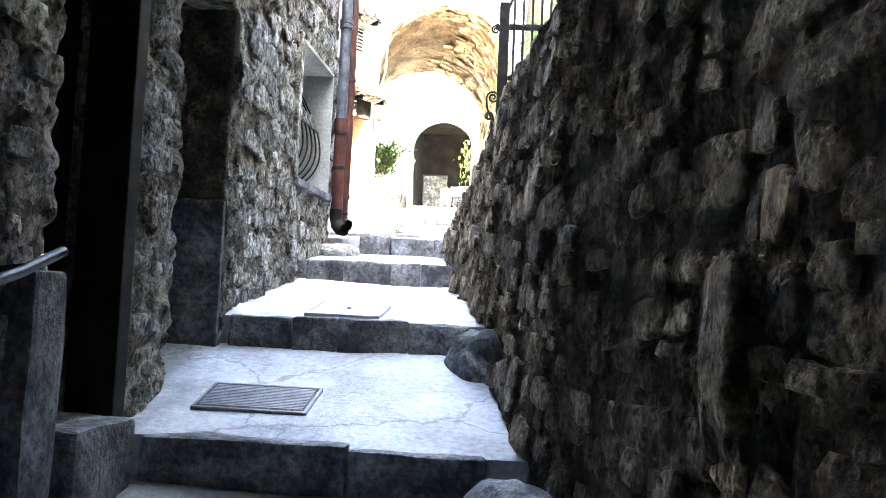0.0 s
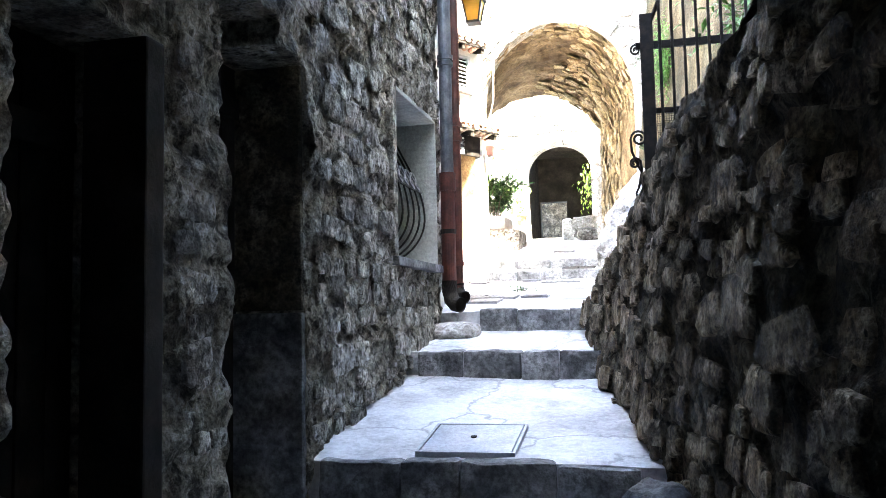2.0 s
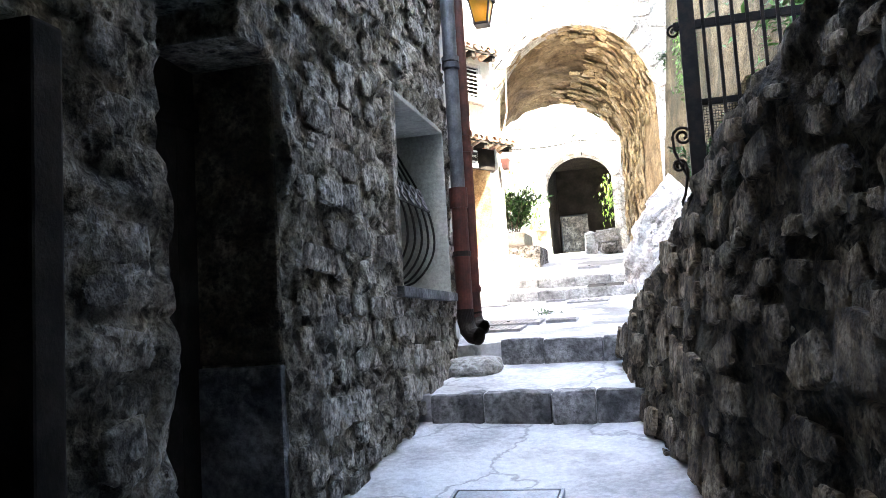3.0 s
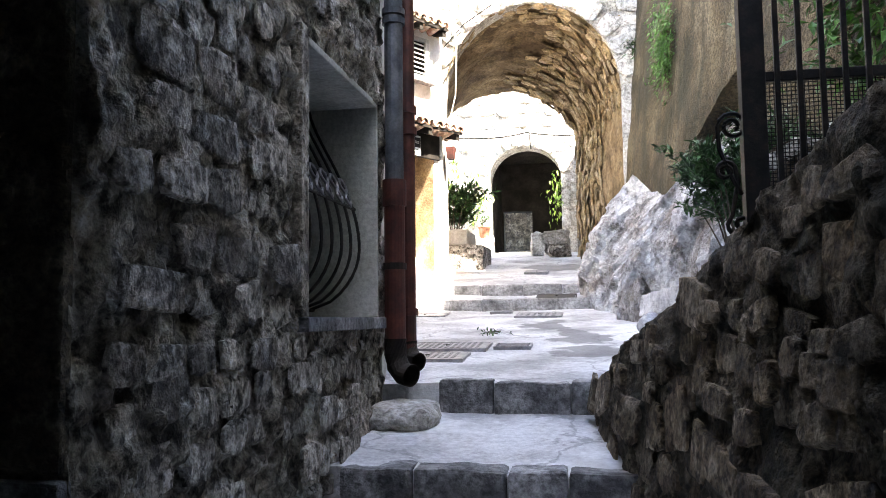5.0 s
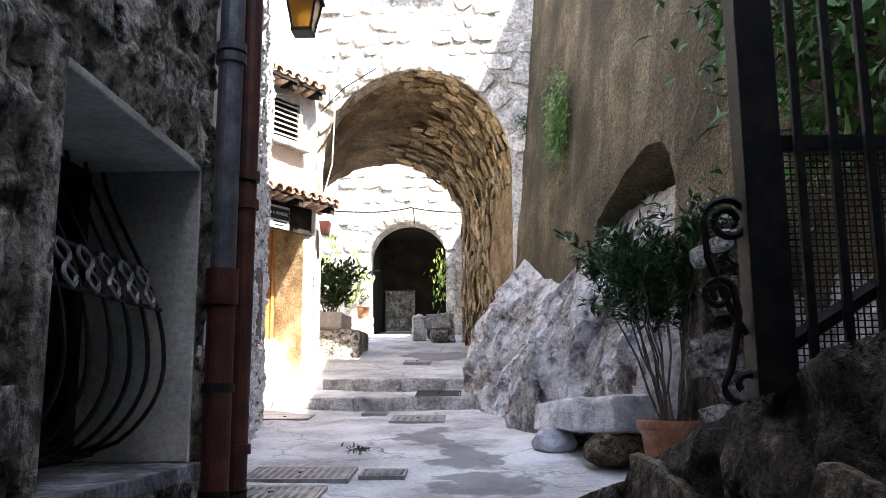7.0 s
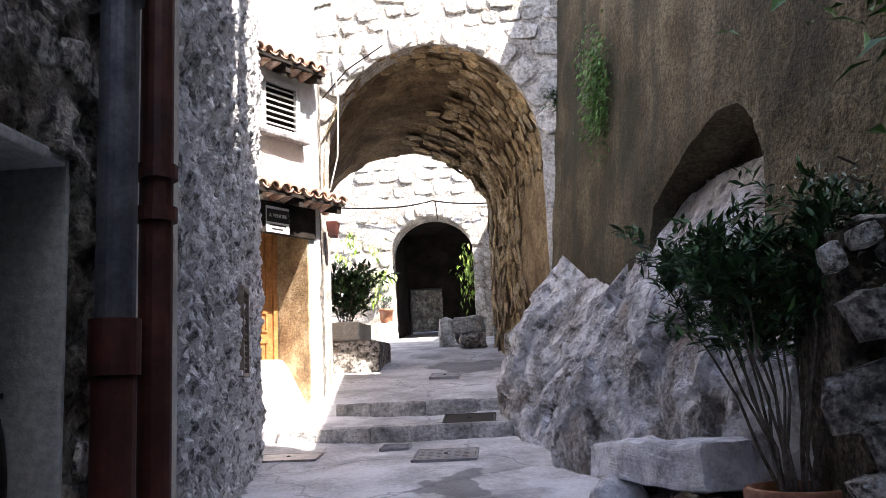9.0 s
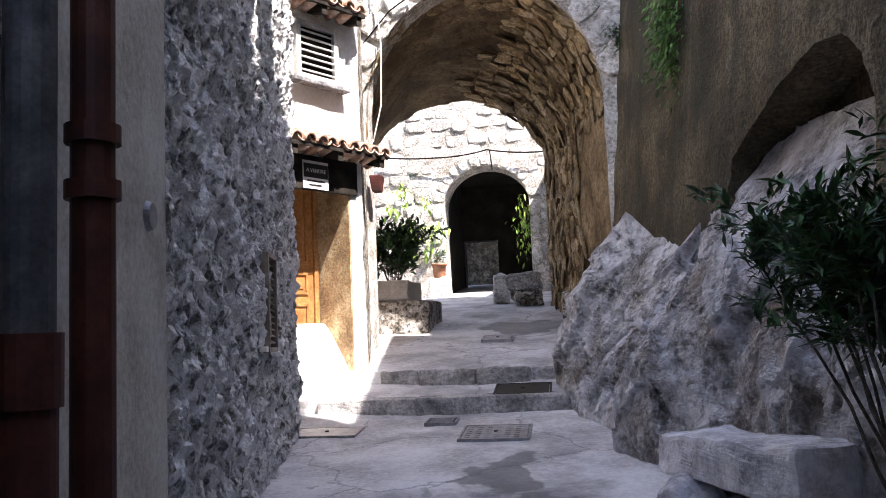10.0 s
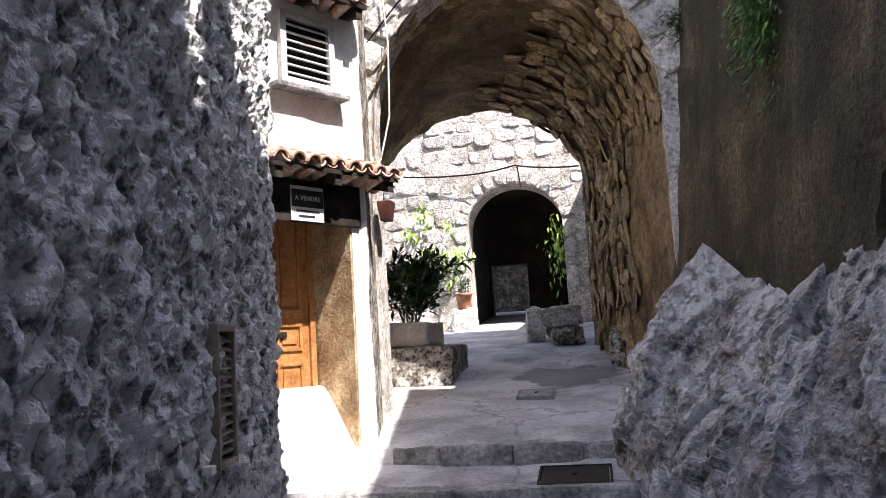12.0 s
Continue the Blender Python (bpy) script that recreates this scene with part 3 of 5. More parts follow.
# ---- big roughcast wall ----
NICHE = [(9.72, 3.45), (9.72, 3.95), (9.8, 4.18), (9.98, 4.33), (10.2, 4.36), (10.5, 4.3), (10.85, 4.18), (11.15, 4.02), (11.2, 3.8), (11.15, 3.5), (10.9, 3.35), (10.3, 3.3)]


def big_face(y, z, d):
    x = -0.3 + (14.15 - y) * 0.2 + 0.09 * (z - 4.0)
    lump = 0.0 if d > 0 else bumpy((4, y, z), 1.2, 0.035) + bumpy((1, y, z), 9.0, 0.012)
    return (x + d - lump, y, z)


def dense(loop, step):
    out = []
    for (a, b), (c, d) in zip(loop, loop[1:] + loop[:1]):
        n = max(1, round(math.hypot(c - a, d - b) / step))
        out += [(a + (c - a) * k / n, b + (d - b) * k / n) for k in range(n)]
    return out


loop = dense(NICHE, 0.06)
wall_big = ring_wall("wall_big", loop, to_rect(loop, (10.4, 3.8), 6.2, 14.1, 1.6, 8.1), big_face, 0.5, ROUGHCAST, 26, closed=True)
tagged(wall_big, "tall battered wall in grey-brown roughcast with an arched recess", "wall", kind="structure")
# Out-of-view block added on the wall to trim the sun patch by the door.
bm = bmesh.new()
lo = [bm.verts.new(big_face(y, 8.1, d)) for y, d in ((7.6, 0.001), (12.5, 0.001), (12.5, 0.45), (7.6, 0.45))]
hi = [bm.verts.new((v.co.x + 0.1, v.co.y, 9.35)) for v in lo]
bm.faces.new(lo), bm.faces.new(hi)
for k in range(4):
    bm.faces.new((lo[k], lo[(k + 1) % 4], hi[(k + 1) % 4], hi[k]))
tagged(part("wall_big_upper", bm, ROUGHCAST), "unseen block added on the roughcast wall to hold off the sun", "wall", kind="structure")
# Wall added beyond the parapet as the foot of the sun screen.
bm = bmesh.new()
box(bm, 1.6, 2.2, -6, 8.7, 1.0, 5.5)
tagged(part("wall_right_house", bm, ROUGHCAST), "added wall beyond the parapet that carries the sun screen", "wall", kind="structure")
# Unseen screen: its notched tops shape the sun streaks, its pale face bounces light.
bm = bmesh.new()
for y0, y1, top in ((-6, 6.92, 14.0), (6.92, 7.14, 12.35), (7.14, 7.5, 14.0), (7.5, 8.7, 12.95)):
    box(bm, 1.6, 1.72, y0, y1, 5.5, top)
tagged(part("wall_right_house_upper", bm, PLASTER), "unseen pale screen added to block sun and bounce light", "wall", kind="structure")

loop2 = [(10.45, 3.8)] * len(loop)
wall_niche = ring_wall("wall_niche", loop2, loop, lambda y, z, d: big_face(y, z, 0.38 + d), 0.1, ROUGHCAST, 3, closed=True)
tagged(wall_niche, "shadowed back of the arched recess", "wall", kind="structure")


# rubble slope inside the recess, its golden glow put into the ochre colour
stops = spaced(9.73, 11.12, 0.07)
verts, faces = [], []
for y in stops:
    top = 4.26 - 0.3 * (y - 9.73)
    for k in range(11):
        q = k / 10
        p = Vector(big_face(y, 3.4 + (top - 3.4) * q, 0.06 + 0.3 * q))
        verts.append(p + Vector((-1, -0.2, 0.2)) * bumpy(p, 4.0, 0.05, 0.5))
for j in range(len(stops) - 1):
    for k in range(10):
        a = j * 11 + k
        faces.append((a, a + 11, a + 12, a + 1))
raw("rubble_slope", verts, faces, OCHRE, wall_niche, "rubble slope with a golden glow in its colour")


# ---- left house beyond the pipes ----
def pitted(y, z):
    """Thrown render: clotted lumps, with deep pits between."""
    h = bumpy((5, y * 1.2, z * 0.85), 7.0, 0.03) + bumpy((8, y, z), 15.0, 0.03, 0.9)
    d = noise.voronoi(Vector((y * 1.25, 3.3, z * 0.9)) * 8.0)[0][0]
    return h - 0.1 * max(0.0, 0.28 - d) / 0.28


def pebble_face(y, z, d):
    x = -1.8 - (y - 7.64) * 0.2
    lump = 0.0 if d > 0 or y < 8.72 else bumpy((9, y, z), 2.0, 0.02) + pitted(y, z)
    return (x - d * 0.98 + lump, y, z)


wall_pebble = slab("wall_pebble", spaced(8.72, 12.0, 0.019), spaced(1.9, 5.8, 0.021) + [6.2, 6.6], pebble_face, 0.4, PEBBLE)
tagged(wall_pebble, "coarse grey pebbledash house wall", "wall", kind="structure")
wall_plaster = slab("wall_plaster", spaced(7.66, 8.718, 0.08), spaced(1.7, 6.6, 0.1), pebble_face, 0.4, PLASTER)
tagged(wall_plaster, "smooth cream plaster strip of house wall", "wall", kind="structure")
bm = bmesh.new()
vs = [Vector(pebble_face(7.66, 0, 0)), Vector(pebble_face(12.0, 0, 0)), Vector(pebble_face(12.0, 0, 0.4)), Vector(pebble_face(7.66, 0, 0.4))]
lo = [bm.verts.new((v.x, v.y, 6.6)) for v in vs]
hi = [bm.verts.new((v.x, v.y, 9.0)) for v in vs]
bm.faces.new(lo), bm.faces.new(hi)
for k in range(4):
    bm.faces.new((lo[k], lo[(k + 1) % 4], hi[(k + 1) % 4], hi[k]))
tagged(part("wall_pebble_upper", bm, PLASTER), "upper storey of the house", "wall", kind="structure")

# ---- white house with the door ----
P0, P1 = Vector((-3.08, 12.5, 0)), Vector((-2.512, 13.418, 0))
DIR = (P1 - P0).normalized()
OUT = Vector((DIR.y, -DIR.x, 0))


def front_face(u, z, d):
    p = P0 + DIR * u - OUT * d
    lump = 0.0 if d > 0 else bumpy((u, 3, z), 2.0, 0.02)
    p = p + OUT * lump
    return (p.x, p.y, z)


LEN = (P1 - P0).length
SHUT = (0.15, 0.75, 5.35, 6.0)


def front_keep(u, z):
    return not (0.1 < u < 0.93 and 2.4 < z < 4.62)


wall_front = slab("wall_front", spaced(-0.15, LEN, 0.1, 0.1, 0.93), spaced(2.3, 9.0, 0.12, 4.62), front_face, 0.5, WHITEWASH, front_keep)
tagged(wall_front, "white rendered house front in full sun", "wall", kind="structure")

bm = bmesh.new()
a, b = P1 + DIR * 0.005, Vector((-2.61, 13.985, 0))
n = Vector((-(b - a).y, (b - a).x, 0)).normalized() * 0.06
lo = [bm.verts.new((v.x, v.y, 2.4)) for v in (a, b, b + n, a + n)]
hi = [bm.verts.new((v.x, v.y, 6.2)) for v in (a, b, b + n, a + n)]
bm.faces.new(lo), bm.faces.new(hi)
for k in range(4):
    bm.faces.new((lo[k], lo[(k + 1) % 4], hi[(k + 1) % 4], hi[k]))
tagged(part("wall_corner", bm, MORTAR), "grey rough pier between house front and arch", "wall", kind="structure")

# ---- vaulted passage ----
AY, BY = 14.0, 17.3
FRONT = arch_curve(-2.6, -0.28, 2.6, 5.25, 6.5)
BACK = arch_curve(-3.36, -0.95, 3.1, 5.2, 6.2)


def arch_face(u, v, d):
    lump = 0.0 if d > 0 else bumpy((u, 11, v), 2.2, 0.03) + bumpy((u, 5, v), 7.0, 0.015)
    return (u, AY - lump + d, v)


wall_arch = ring_wall("wall_arch", FRONT, to_rect(FRONT, (-1.44, 5.25), -4.2, 2.4, None, 9.5), arch_face, 0.3, PALE_MORTAR, 14)
tagged(wall_arch, "sunlit pale rubble wall above a wide arch", "wall", kind="structure")


def vault_at(u, q, d):
    """u: along the arch's outline (0 to 1); q: from the front (0) to the back (1)."""
    k = u * (len(FRONT) - 1)
    i = min(int(k), len(FRONT) - 2)
    f = k - i
    ax, az = (FRONT[i][c] + (FRONT[i + 1][c] - FRONT[i][c]) * f for c in (0, 1))
    bx, bz = (BACK[i][c] + (BACK[i + 1][c] - BACK[i][c]) * f for c in (0, 1))
    p = Vector((ax + (bx - ax) * q, AY + 0.02 + (BY - AY) * q, az + (bz - az) * q))
    c = Vector((-1.44 + (-2.15 + 1.44) * q, p.y, min(p.z, 5.0)))
    n = (c - p).normalized()
    lump = bumpy(p, 1.8, 0.05) + bumpy(p + Vector((5, 0, 0)), 6.0, 0.022, 0.5)
    return p + n * (lump - 0.02 - d)


vault = slab("vault", spaced(0, 1, 0.008), spaced(0, 1, 0.025), lambda u, q, d: vault_at(u, q, d), 0.35, GOLD_MORTAR, smooth=True)
tagged(vault, "golden rubble-stone barrel vault over the alley", "vault", kind="structure")


# ---- courtyard wall beyond, with the dark arch ----
FY = 20.5
FAR = arch_curve(-2.82, -1.32, 3.5, 5.25, 5.95)


def far_face(u, v, d):
    lump = 0.0 if d > 0 else bumpy((u, 17, v), 2.0, 0.04)
    return (u, FY - lump + d, v)


wall_far = ring_wall("wall_far", FAR, to_rect(FAR, (-2.07, 5.25), -6.4, 1.2, None, 8.4), far_face, 0.6, PALE_MORTAR, 10)
tagged(wall_far, "sunlit pale stone wall with a dark archway", "wall", kind="structure")
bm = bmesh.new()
# Fourth slab is an unseen roof strip, added to dim the end wall.
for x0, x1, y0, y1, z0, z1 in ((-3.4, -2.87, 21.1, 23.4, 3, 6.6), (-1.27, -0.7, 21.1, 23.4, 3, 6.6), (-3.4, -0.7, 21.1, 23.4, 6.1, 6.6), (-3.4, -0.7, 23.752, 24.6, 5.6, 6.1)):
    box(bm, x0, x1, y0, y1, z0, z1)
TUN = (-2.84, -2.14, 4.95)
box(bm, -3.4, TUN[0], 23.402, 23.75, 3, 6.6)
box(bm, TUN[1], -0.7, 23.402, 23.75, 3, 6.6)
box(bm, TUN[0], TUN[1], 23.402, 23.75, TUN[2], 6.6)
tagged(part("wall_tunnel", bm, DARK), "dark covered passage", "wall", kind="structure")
bm = bmesh.new()
box(bm, -4.2, -0.4, 24.9, 25.3, 3, 7.2)
tagged(part("wall_tunnel_end", bm, BROWN_MORTAR), "brown stone wall at the passage's end", "wall", kind="structure")
bm = bmesh.new()
box(bm, -0.95, -0.4, BY + 0.02, FY - 0.02, 2.9, 5.9)
box(bm, -6.4, -5.9, 14.3, FY - 0.02, 2.5, 8.4)
tagged(part("wall_court", bm, PALE_MORTAR), "pale walls of the small court", "wall", kind="structure")
bm = bmesh.new()
box(bm, -4.5, 2.3, AY + 0.32, BY, 6.9, 9.5)
tagged(part("wall_over_vault", bm, PALE_MORTAR), "house built over the passage", "wall", kind="structure")
# unseen slabs added over the alley's foot for shade; end wall behind the walker
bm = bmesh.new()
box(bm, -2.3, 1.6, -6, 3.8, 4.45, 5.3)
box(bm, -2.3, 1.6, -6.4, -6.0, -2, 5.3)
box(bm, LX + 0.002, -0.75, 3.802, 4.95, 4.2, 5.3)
tagged(part("ceiling", bm, DARK), "unseen slabs added over the foot of the alley to shade it", "ceiling", kind="structure")

# ---- rock outcrop ----
FOOT = [(0.0, (-0.66, 13.45)), (0.12, (-0.82, 13.05)), (0.3, (-0.62, 12.0)), (0.45, (-0.42, 11.2)), (0.6, (0.0, 10.4)), (0.75, (0.35, 9.4)), (0.9, (0.5, 8.3)), (1.0, (0.45, 7.7))]
CREST = [(0.0, (-0.28, 13.4, 3.0)), (0.06, (-0.34, 13.1, 3.42)), (0.1, (-0.28, 12.9, 3.8)), (0.15, (-0.15, 12.6, 3.58)), (0.25, (0.05, 12.1, 3.55)), (0.4, (0.35, 11.4, 3.96)), (0.6, (0.62, 10.3, 3.88)), (0.75, (0.95, 9.3, 3.8)), (0.9, (1.3, 8.2, 3.9)), (1.0, (1.5, 7.4, 3.6))]


def facet(p, amp):
    """Ledges: each cell of broken rock stands at a height and tilt of its own."""
    c = noise.voronoi(p)[1][0]
    d = p - c
    return amp * (noise.noise(c * 5.3) + 0.6 * (d.x * noise.noise(c * 3.1 + Vector((9, 0, 0))) + d.y * noise.noise(c * 3.1) + d.z * noise.noise(c * 2.7 + Vector((0, 4, 0)))))


def rock_at(s, q):
    fx, fy = (line([(k, p[c]) for k, p in FOOT], s) for c in (0, 1))
    cx, cy, cz = (line([(k, p[c]) for k, p in CREST], s) for c in (0, 1, 2))
    fz = ground(fx, fy) - 0.15
    bulge = 0.5 * math.sin(math.pi * min(1, q)) * 0.5
    p = Vector((fx + (cx - fx) * q ** 1.4, fy + (cy - fy) * q, fz + (cz - fz) * q))
    n = Vector((-0.8, -0.35, 0.45)).normalized()
    c = Vector((p.x + 0.25 * p.z, p.y * 1.1, p.z * 0.45))
    slab_part = min(1.0, max(0.0, (s - 0.36) / 0.1))
    rough = 1.0 - 0.45 * slab_part
    cleft = s - 0.4 + 0.16 * q + 0.03 * fbm((q * 3, 0.4, 0), 1.0, 2)
    h = bumpy(c, 0.7, 0.12) + rough * (facet(c * 1.4, 0.26) + facet(c * 3.3 + Vector((5, 1, 2)), 0.14) + facet(c * 7.0 + Vector((2, 7, 2)), 0.05) + facet(c * 15.0, 0.012)) + bumpy(p + Vector((8, 3, 1)), 6.0, 0.03)
    h -= 0.16 * math.exp(-(cleft / 0.03) ** 2) * min(1.0, 2.5 * q) * max(0.0, min(1.0, (0.95 - q) * 4))
    crest = 1.0 - 0.8 * min(1.0, max(0.0, (q - 0.6) / 0.35)) * min(1.0, s / 0.14)
    return p + n * (bulge * 0.35 + h * (0.35 + 0.65 * min(1, 4 * q)) * crest)


ns, nq = 380, 150
verts = [rock_at(i / ns, 1.12 * j / nq) for i in range(ns + 1) for j in range(nq + 1)]
faces = [(i * (nq + 1) + j, (i + 1) * (nq + 1) + j, (i + 1) * (nq + 1) + j + 1, i * (nq + 1) + j + 1) for i in range(ns) for j in range(nq)]
rock = raw("rock_outcrop", verts, faces, ROCK)
tagged(rock, "pale grey natural rock outcrop at the foot of the wall", "rock")


# white return between the pebbledash and the house front
bm = bmesh.new()
a, b = Vector((-2.69, 12.005, 0)), P0 - DIR * 0.1
for k, (p, q) in enumerate(((a, b),)):
    n = Vector((-(q - p).y, (q - p).x, 0)).normalized() * 0.3
    lo = [bm.verts.new((v.x, v.y, 2.3)) for v in (p, q, q + n, p + n)]
    hi = [bm.verts.new((v.x, v.y, 9.0)) for v in (p, q, q + n, p + n)]
    bm.faces.new(lo), bm.faces.new(hi)
    for i in range(4):
        bm.faces.new((lo[i], lo[(i + 1) % 4], hi[(i + 1) % 4], hi[i]))
tagged(part("wall_return", bm, WHITEWASH), "white rendered return of the house front", "wall", kind="structure")


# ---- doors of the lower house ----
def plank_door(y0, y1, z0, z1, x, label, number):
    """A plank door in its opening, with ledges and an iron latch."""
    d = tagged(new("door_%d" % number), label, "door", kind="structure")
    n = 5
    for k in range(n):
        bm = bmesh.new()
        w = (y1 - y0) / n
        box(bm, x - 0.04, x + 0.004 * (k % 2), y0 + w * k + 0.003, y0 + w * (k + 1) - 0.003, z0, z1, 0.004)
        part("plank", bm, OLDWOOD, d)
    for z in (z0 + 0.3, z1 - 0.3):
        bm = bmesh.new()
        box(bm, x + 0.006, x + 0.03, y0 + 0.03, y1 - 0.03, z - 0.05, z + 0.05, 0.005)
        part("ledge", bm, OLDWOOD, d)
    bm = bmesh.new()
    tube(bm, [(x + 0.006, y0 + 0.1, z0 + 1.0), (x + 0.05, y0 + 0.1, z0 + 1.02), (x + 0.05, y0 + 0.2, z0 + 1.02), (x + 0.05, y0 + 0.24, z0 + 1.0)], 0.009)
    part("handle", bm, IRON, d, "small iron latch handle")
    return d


plank_door(DOOR1[0], DOOR1[1], 0.6, 2.9, LX - 0.3, "old plank door, near black for shade, in a stone doorway", 1)
plank_door(DOOR2[0], DOOR2[1], 0.7, 3.3, LX - 0.36, "weathered plank door, near black for shade, set deep in stone", 2)
# jamb blocks; the upper one in darker mortar for the doorway's shade
bm = bmesh.new()
box(bm, LX - 0.44, LX - 0.012, DOOR2[1] - 0.035, DOOR2[1] + 0.02, 1.0, 2.02, 0.012)
tagged(part("trim_jamb_1", bm, STEP), "dressed grey stone door jamb", "door jamb", kind="structure")
bm = bmesh.new()
box(bm, LX - 0.44, LX - 0.02, DOOR2[1] - 0.02, DOOR2[1] + 0.02, 2.03, 3.2, 0.012)
tagged(part("trim_jamb_2", bm, BROWN_MORTAR), "rough plastered door jamb", "door jamb", kind="structure")
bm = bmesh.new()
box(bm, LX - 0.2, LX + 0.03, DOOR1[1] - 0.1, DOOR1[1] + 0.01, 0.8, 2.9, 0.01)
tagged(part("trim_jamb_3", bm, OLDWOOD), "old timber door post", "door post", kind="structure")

bm = bmesh.new()
box(bm, LX - 0.3, LX + 0.16, 3.04, 3.5, 0.4, 0.93, 0.03)
bmesh.ops.subdivide_edges(bm, edges=bm.edges[:], cuts=3, use_grid_fill=True)
for v in bm.verts:
    v.co += Vector((bumpy(v.co, 5, 0.025), bumpy(v.co + Vector((4, 0, 0)), 5, 0.025), bumpy(v.co + Vector((0, 4, 0)), 5, 0.015)))
tagged(part("threshold_stone", bm, STEP), "pale worn threshold block at the dark doorway", "threshold")
bm = bmesh.new()
box(bm, LX - 0.05, LX + 0.1, 2.78, 3.0, 0.3, 1.53, 0.025)
bmesh.ops.subdivide_edges(bm, edges=bm.edges[:], cuts=4, use_grid_fill=True)
for v in bm.verts:
    v.co += Vector((bumpy(v.co, 5, 0.02), bumpy(v.co + Vector((4, 0, 0)), 5, 0.02), 0))
tagged(part("stone_post", bm, STEP), "upright grey stone post beside the doorway", "stone post")
rail = thing("handrail", (LX, 2.6, 1.5), "short grey metal handrail on the house wall", "handrail")
bm = bmesh.new()
tube(bm, [(0.16, -1.4, -0.33), (0.16, 0.0, 0.02), (0.16, 0.24, 0.1)], 0.02, 10)
part("bar", bm, ZINC, rail)
bm = bmesh.new()
tube(bm, [(0.16, 0.1, 0.045), (-0.03, 0.1, 0.02)], 0.012, 8)
part("bracket", bm, IRON, rail)


# ---- barred window ----
def make_window():
    y0, y1, z0, z1 = WIN
    w = tagged(new("window_1"), "deep plastered window with a bellied iron grille", "window", kind="structure")

    def lining(name, *b, m=WINDOW_PLASTER, label=""):
        bm = bmesh.new()
        box(bm, *b, 0.006)
        part(name, bm, m, w, label)

    lining("sill", LX - 0.44, LX + 0.055, y0 - 0.05, y1 + 0.04, z0 - 0.045, z0 + 0.012, m=STEP, label="grey stone sill")
    lining("head", LX - 0.44, LX + 0.02, y0 + 0.012, y1 - 0.014, z1 - 0.02, z1 + 0.01)
    lining("jamb", LX - 0.44, LX + 0.035, y0 - 0.07, y0 + 0.012, z0 + 0.014, z1 + 0.03, m=MORTAR, label="dirty rough plaster edge")
    lining("jamb", LX - 0.44, LX + 0.02, y1 - 0.012, y1 + 0.01, z0 + 0.014, z1)
    lining("pane", LX - 0.46, LX - 0.44, y0, y1, z0, z1, m=PANE, label="dark window glass")
    for a, b, c, d in ((y0 + 0.014, y0 + 0.08, z0 + 0.014, z1 - 0.022), (y1 - 0.08, y1 - 0.014, z0 + 0.014, z1 - 0.022), (y0 + 0.082, y1 - 0.082, z1 - 0.09, z1 - 0.022), (y0 + 0.082, y1 - 0.082, z0 + 0.014, z0 + 0.08), ((y0 + y1) / 2 - 0.03, (y0 + y1) / 2 + 0.03, z0 + 0.082, z1 - 0.092)):
        lining("window_frame", LX - 0.438, LX - 0.4, a, b, c, d, m=OLDWOOD)
    g = thing("window_grille", (LX - 0.32, (y0 + y1) / 2, z0 + 0.02), "black iron window grille with bars bellied out at the bottom", "grille")
    n, half = 7, 0.44

    def belly(q):
        return 0.012 + 0.26 * (math.sin(math.pi / 2 * q / 0.3) ** 0.55 if q < 0.3 else math.cos(math.pi / 2 * (q - 0.3) / 0.7) ** 1.35)

    for k in range(n):
        y = -half + 2 * half * k / (n - 1)
        bm = bmesh.new()
        tube(bm, [(belly(i / 24), y * (0.96 + 0.04 * belly(i / 24) / 0.26), 0.03 + 1.02 * i / 24) for i in range(25)], 0.008, 6)
        part("bar", bm, IRON, g)
    for q in (0.5, 0.64):
        bm = bmesh.new()
        box(bm, belly(q) - 0.006, belly(q) + 0.008, -half - 0.03, half + 0.03, 0.03 + 1.02 * q - 0.006, 0.03 + 1.02 * q + 0.006)
        part("rail", bm, IRON, g)
    bm = bmesh.new()
    tube(bm, [(0.03, -half, 0.03), (0.03, half, 0.03)], 0.009, 6)
    part("rail", bm, IRON, g)
    for k in range(n - 1):
        yc = -half + 2 * half * (k + 0.5) / (n - 1)
        bm = bmesh.new()
        tube(bm, [(belly(0.5 + 0.14 * i / 12) + 0.01, yc + 0.04 * math.sin(2 * math.pi * i / 12), 0.03 + 1.02 * (0.5 + 0.14 * i / 12)) for i in range(13)], 0.008, 5)
        tube(bm, [(belly(0.5 + 0.14 * i / 12) + 0.014, yc - 0.04 * math.sin(2 * math.pi * i / 12), 0.03 + 1.02 * (0.5 + 0.14 * i / 12)) for i in range(13)], 0.008, 5)
        part("scroll", bm, SHEET, g, "grey curled iron ornament")


make_window()


# ---- rain pipes at the corner ----
def collar(bm, x, y, z, r, h=0.05):
    tube(bm, [(x, y, z - h / 2), (x, y, z - h / 2 + 0.008), (x, y, z + h / 2 - 0.008), (x, y, z + h / 2)], r, 16)


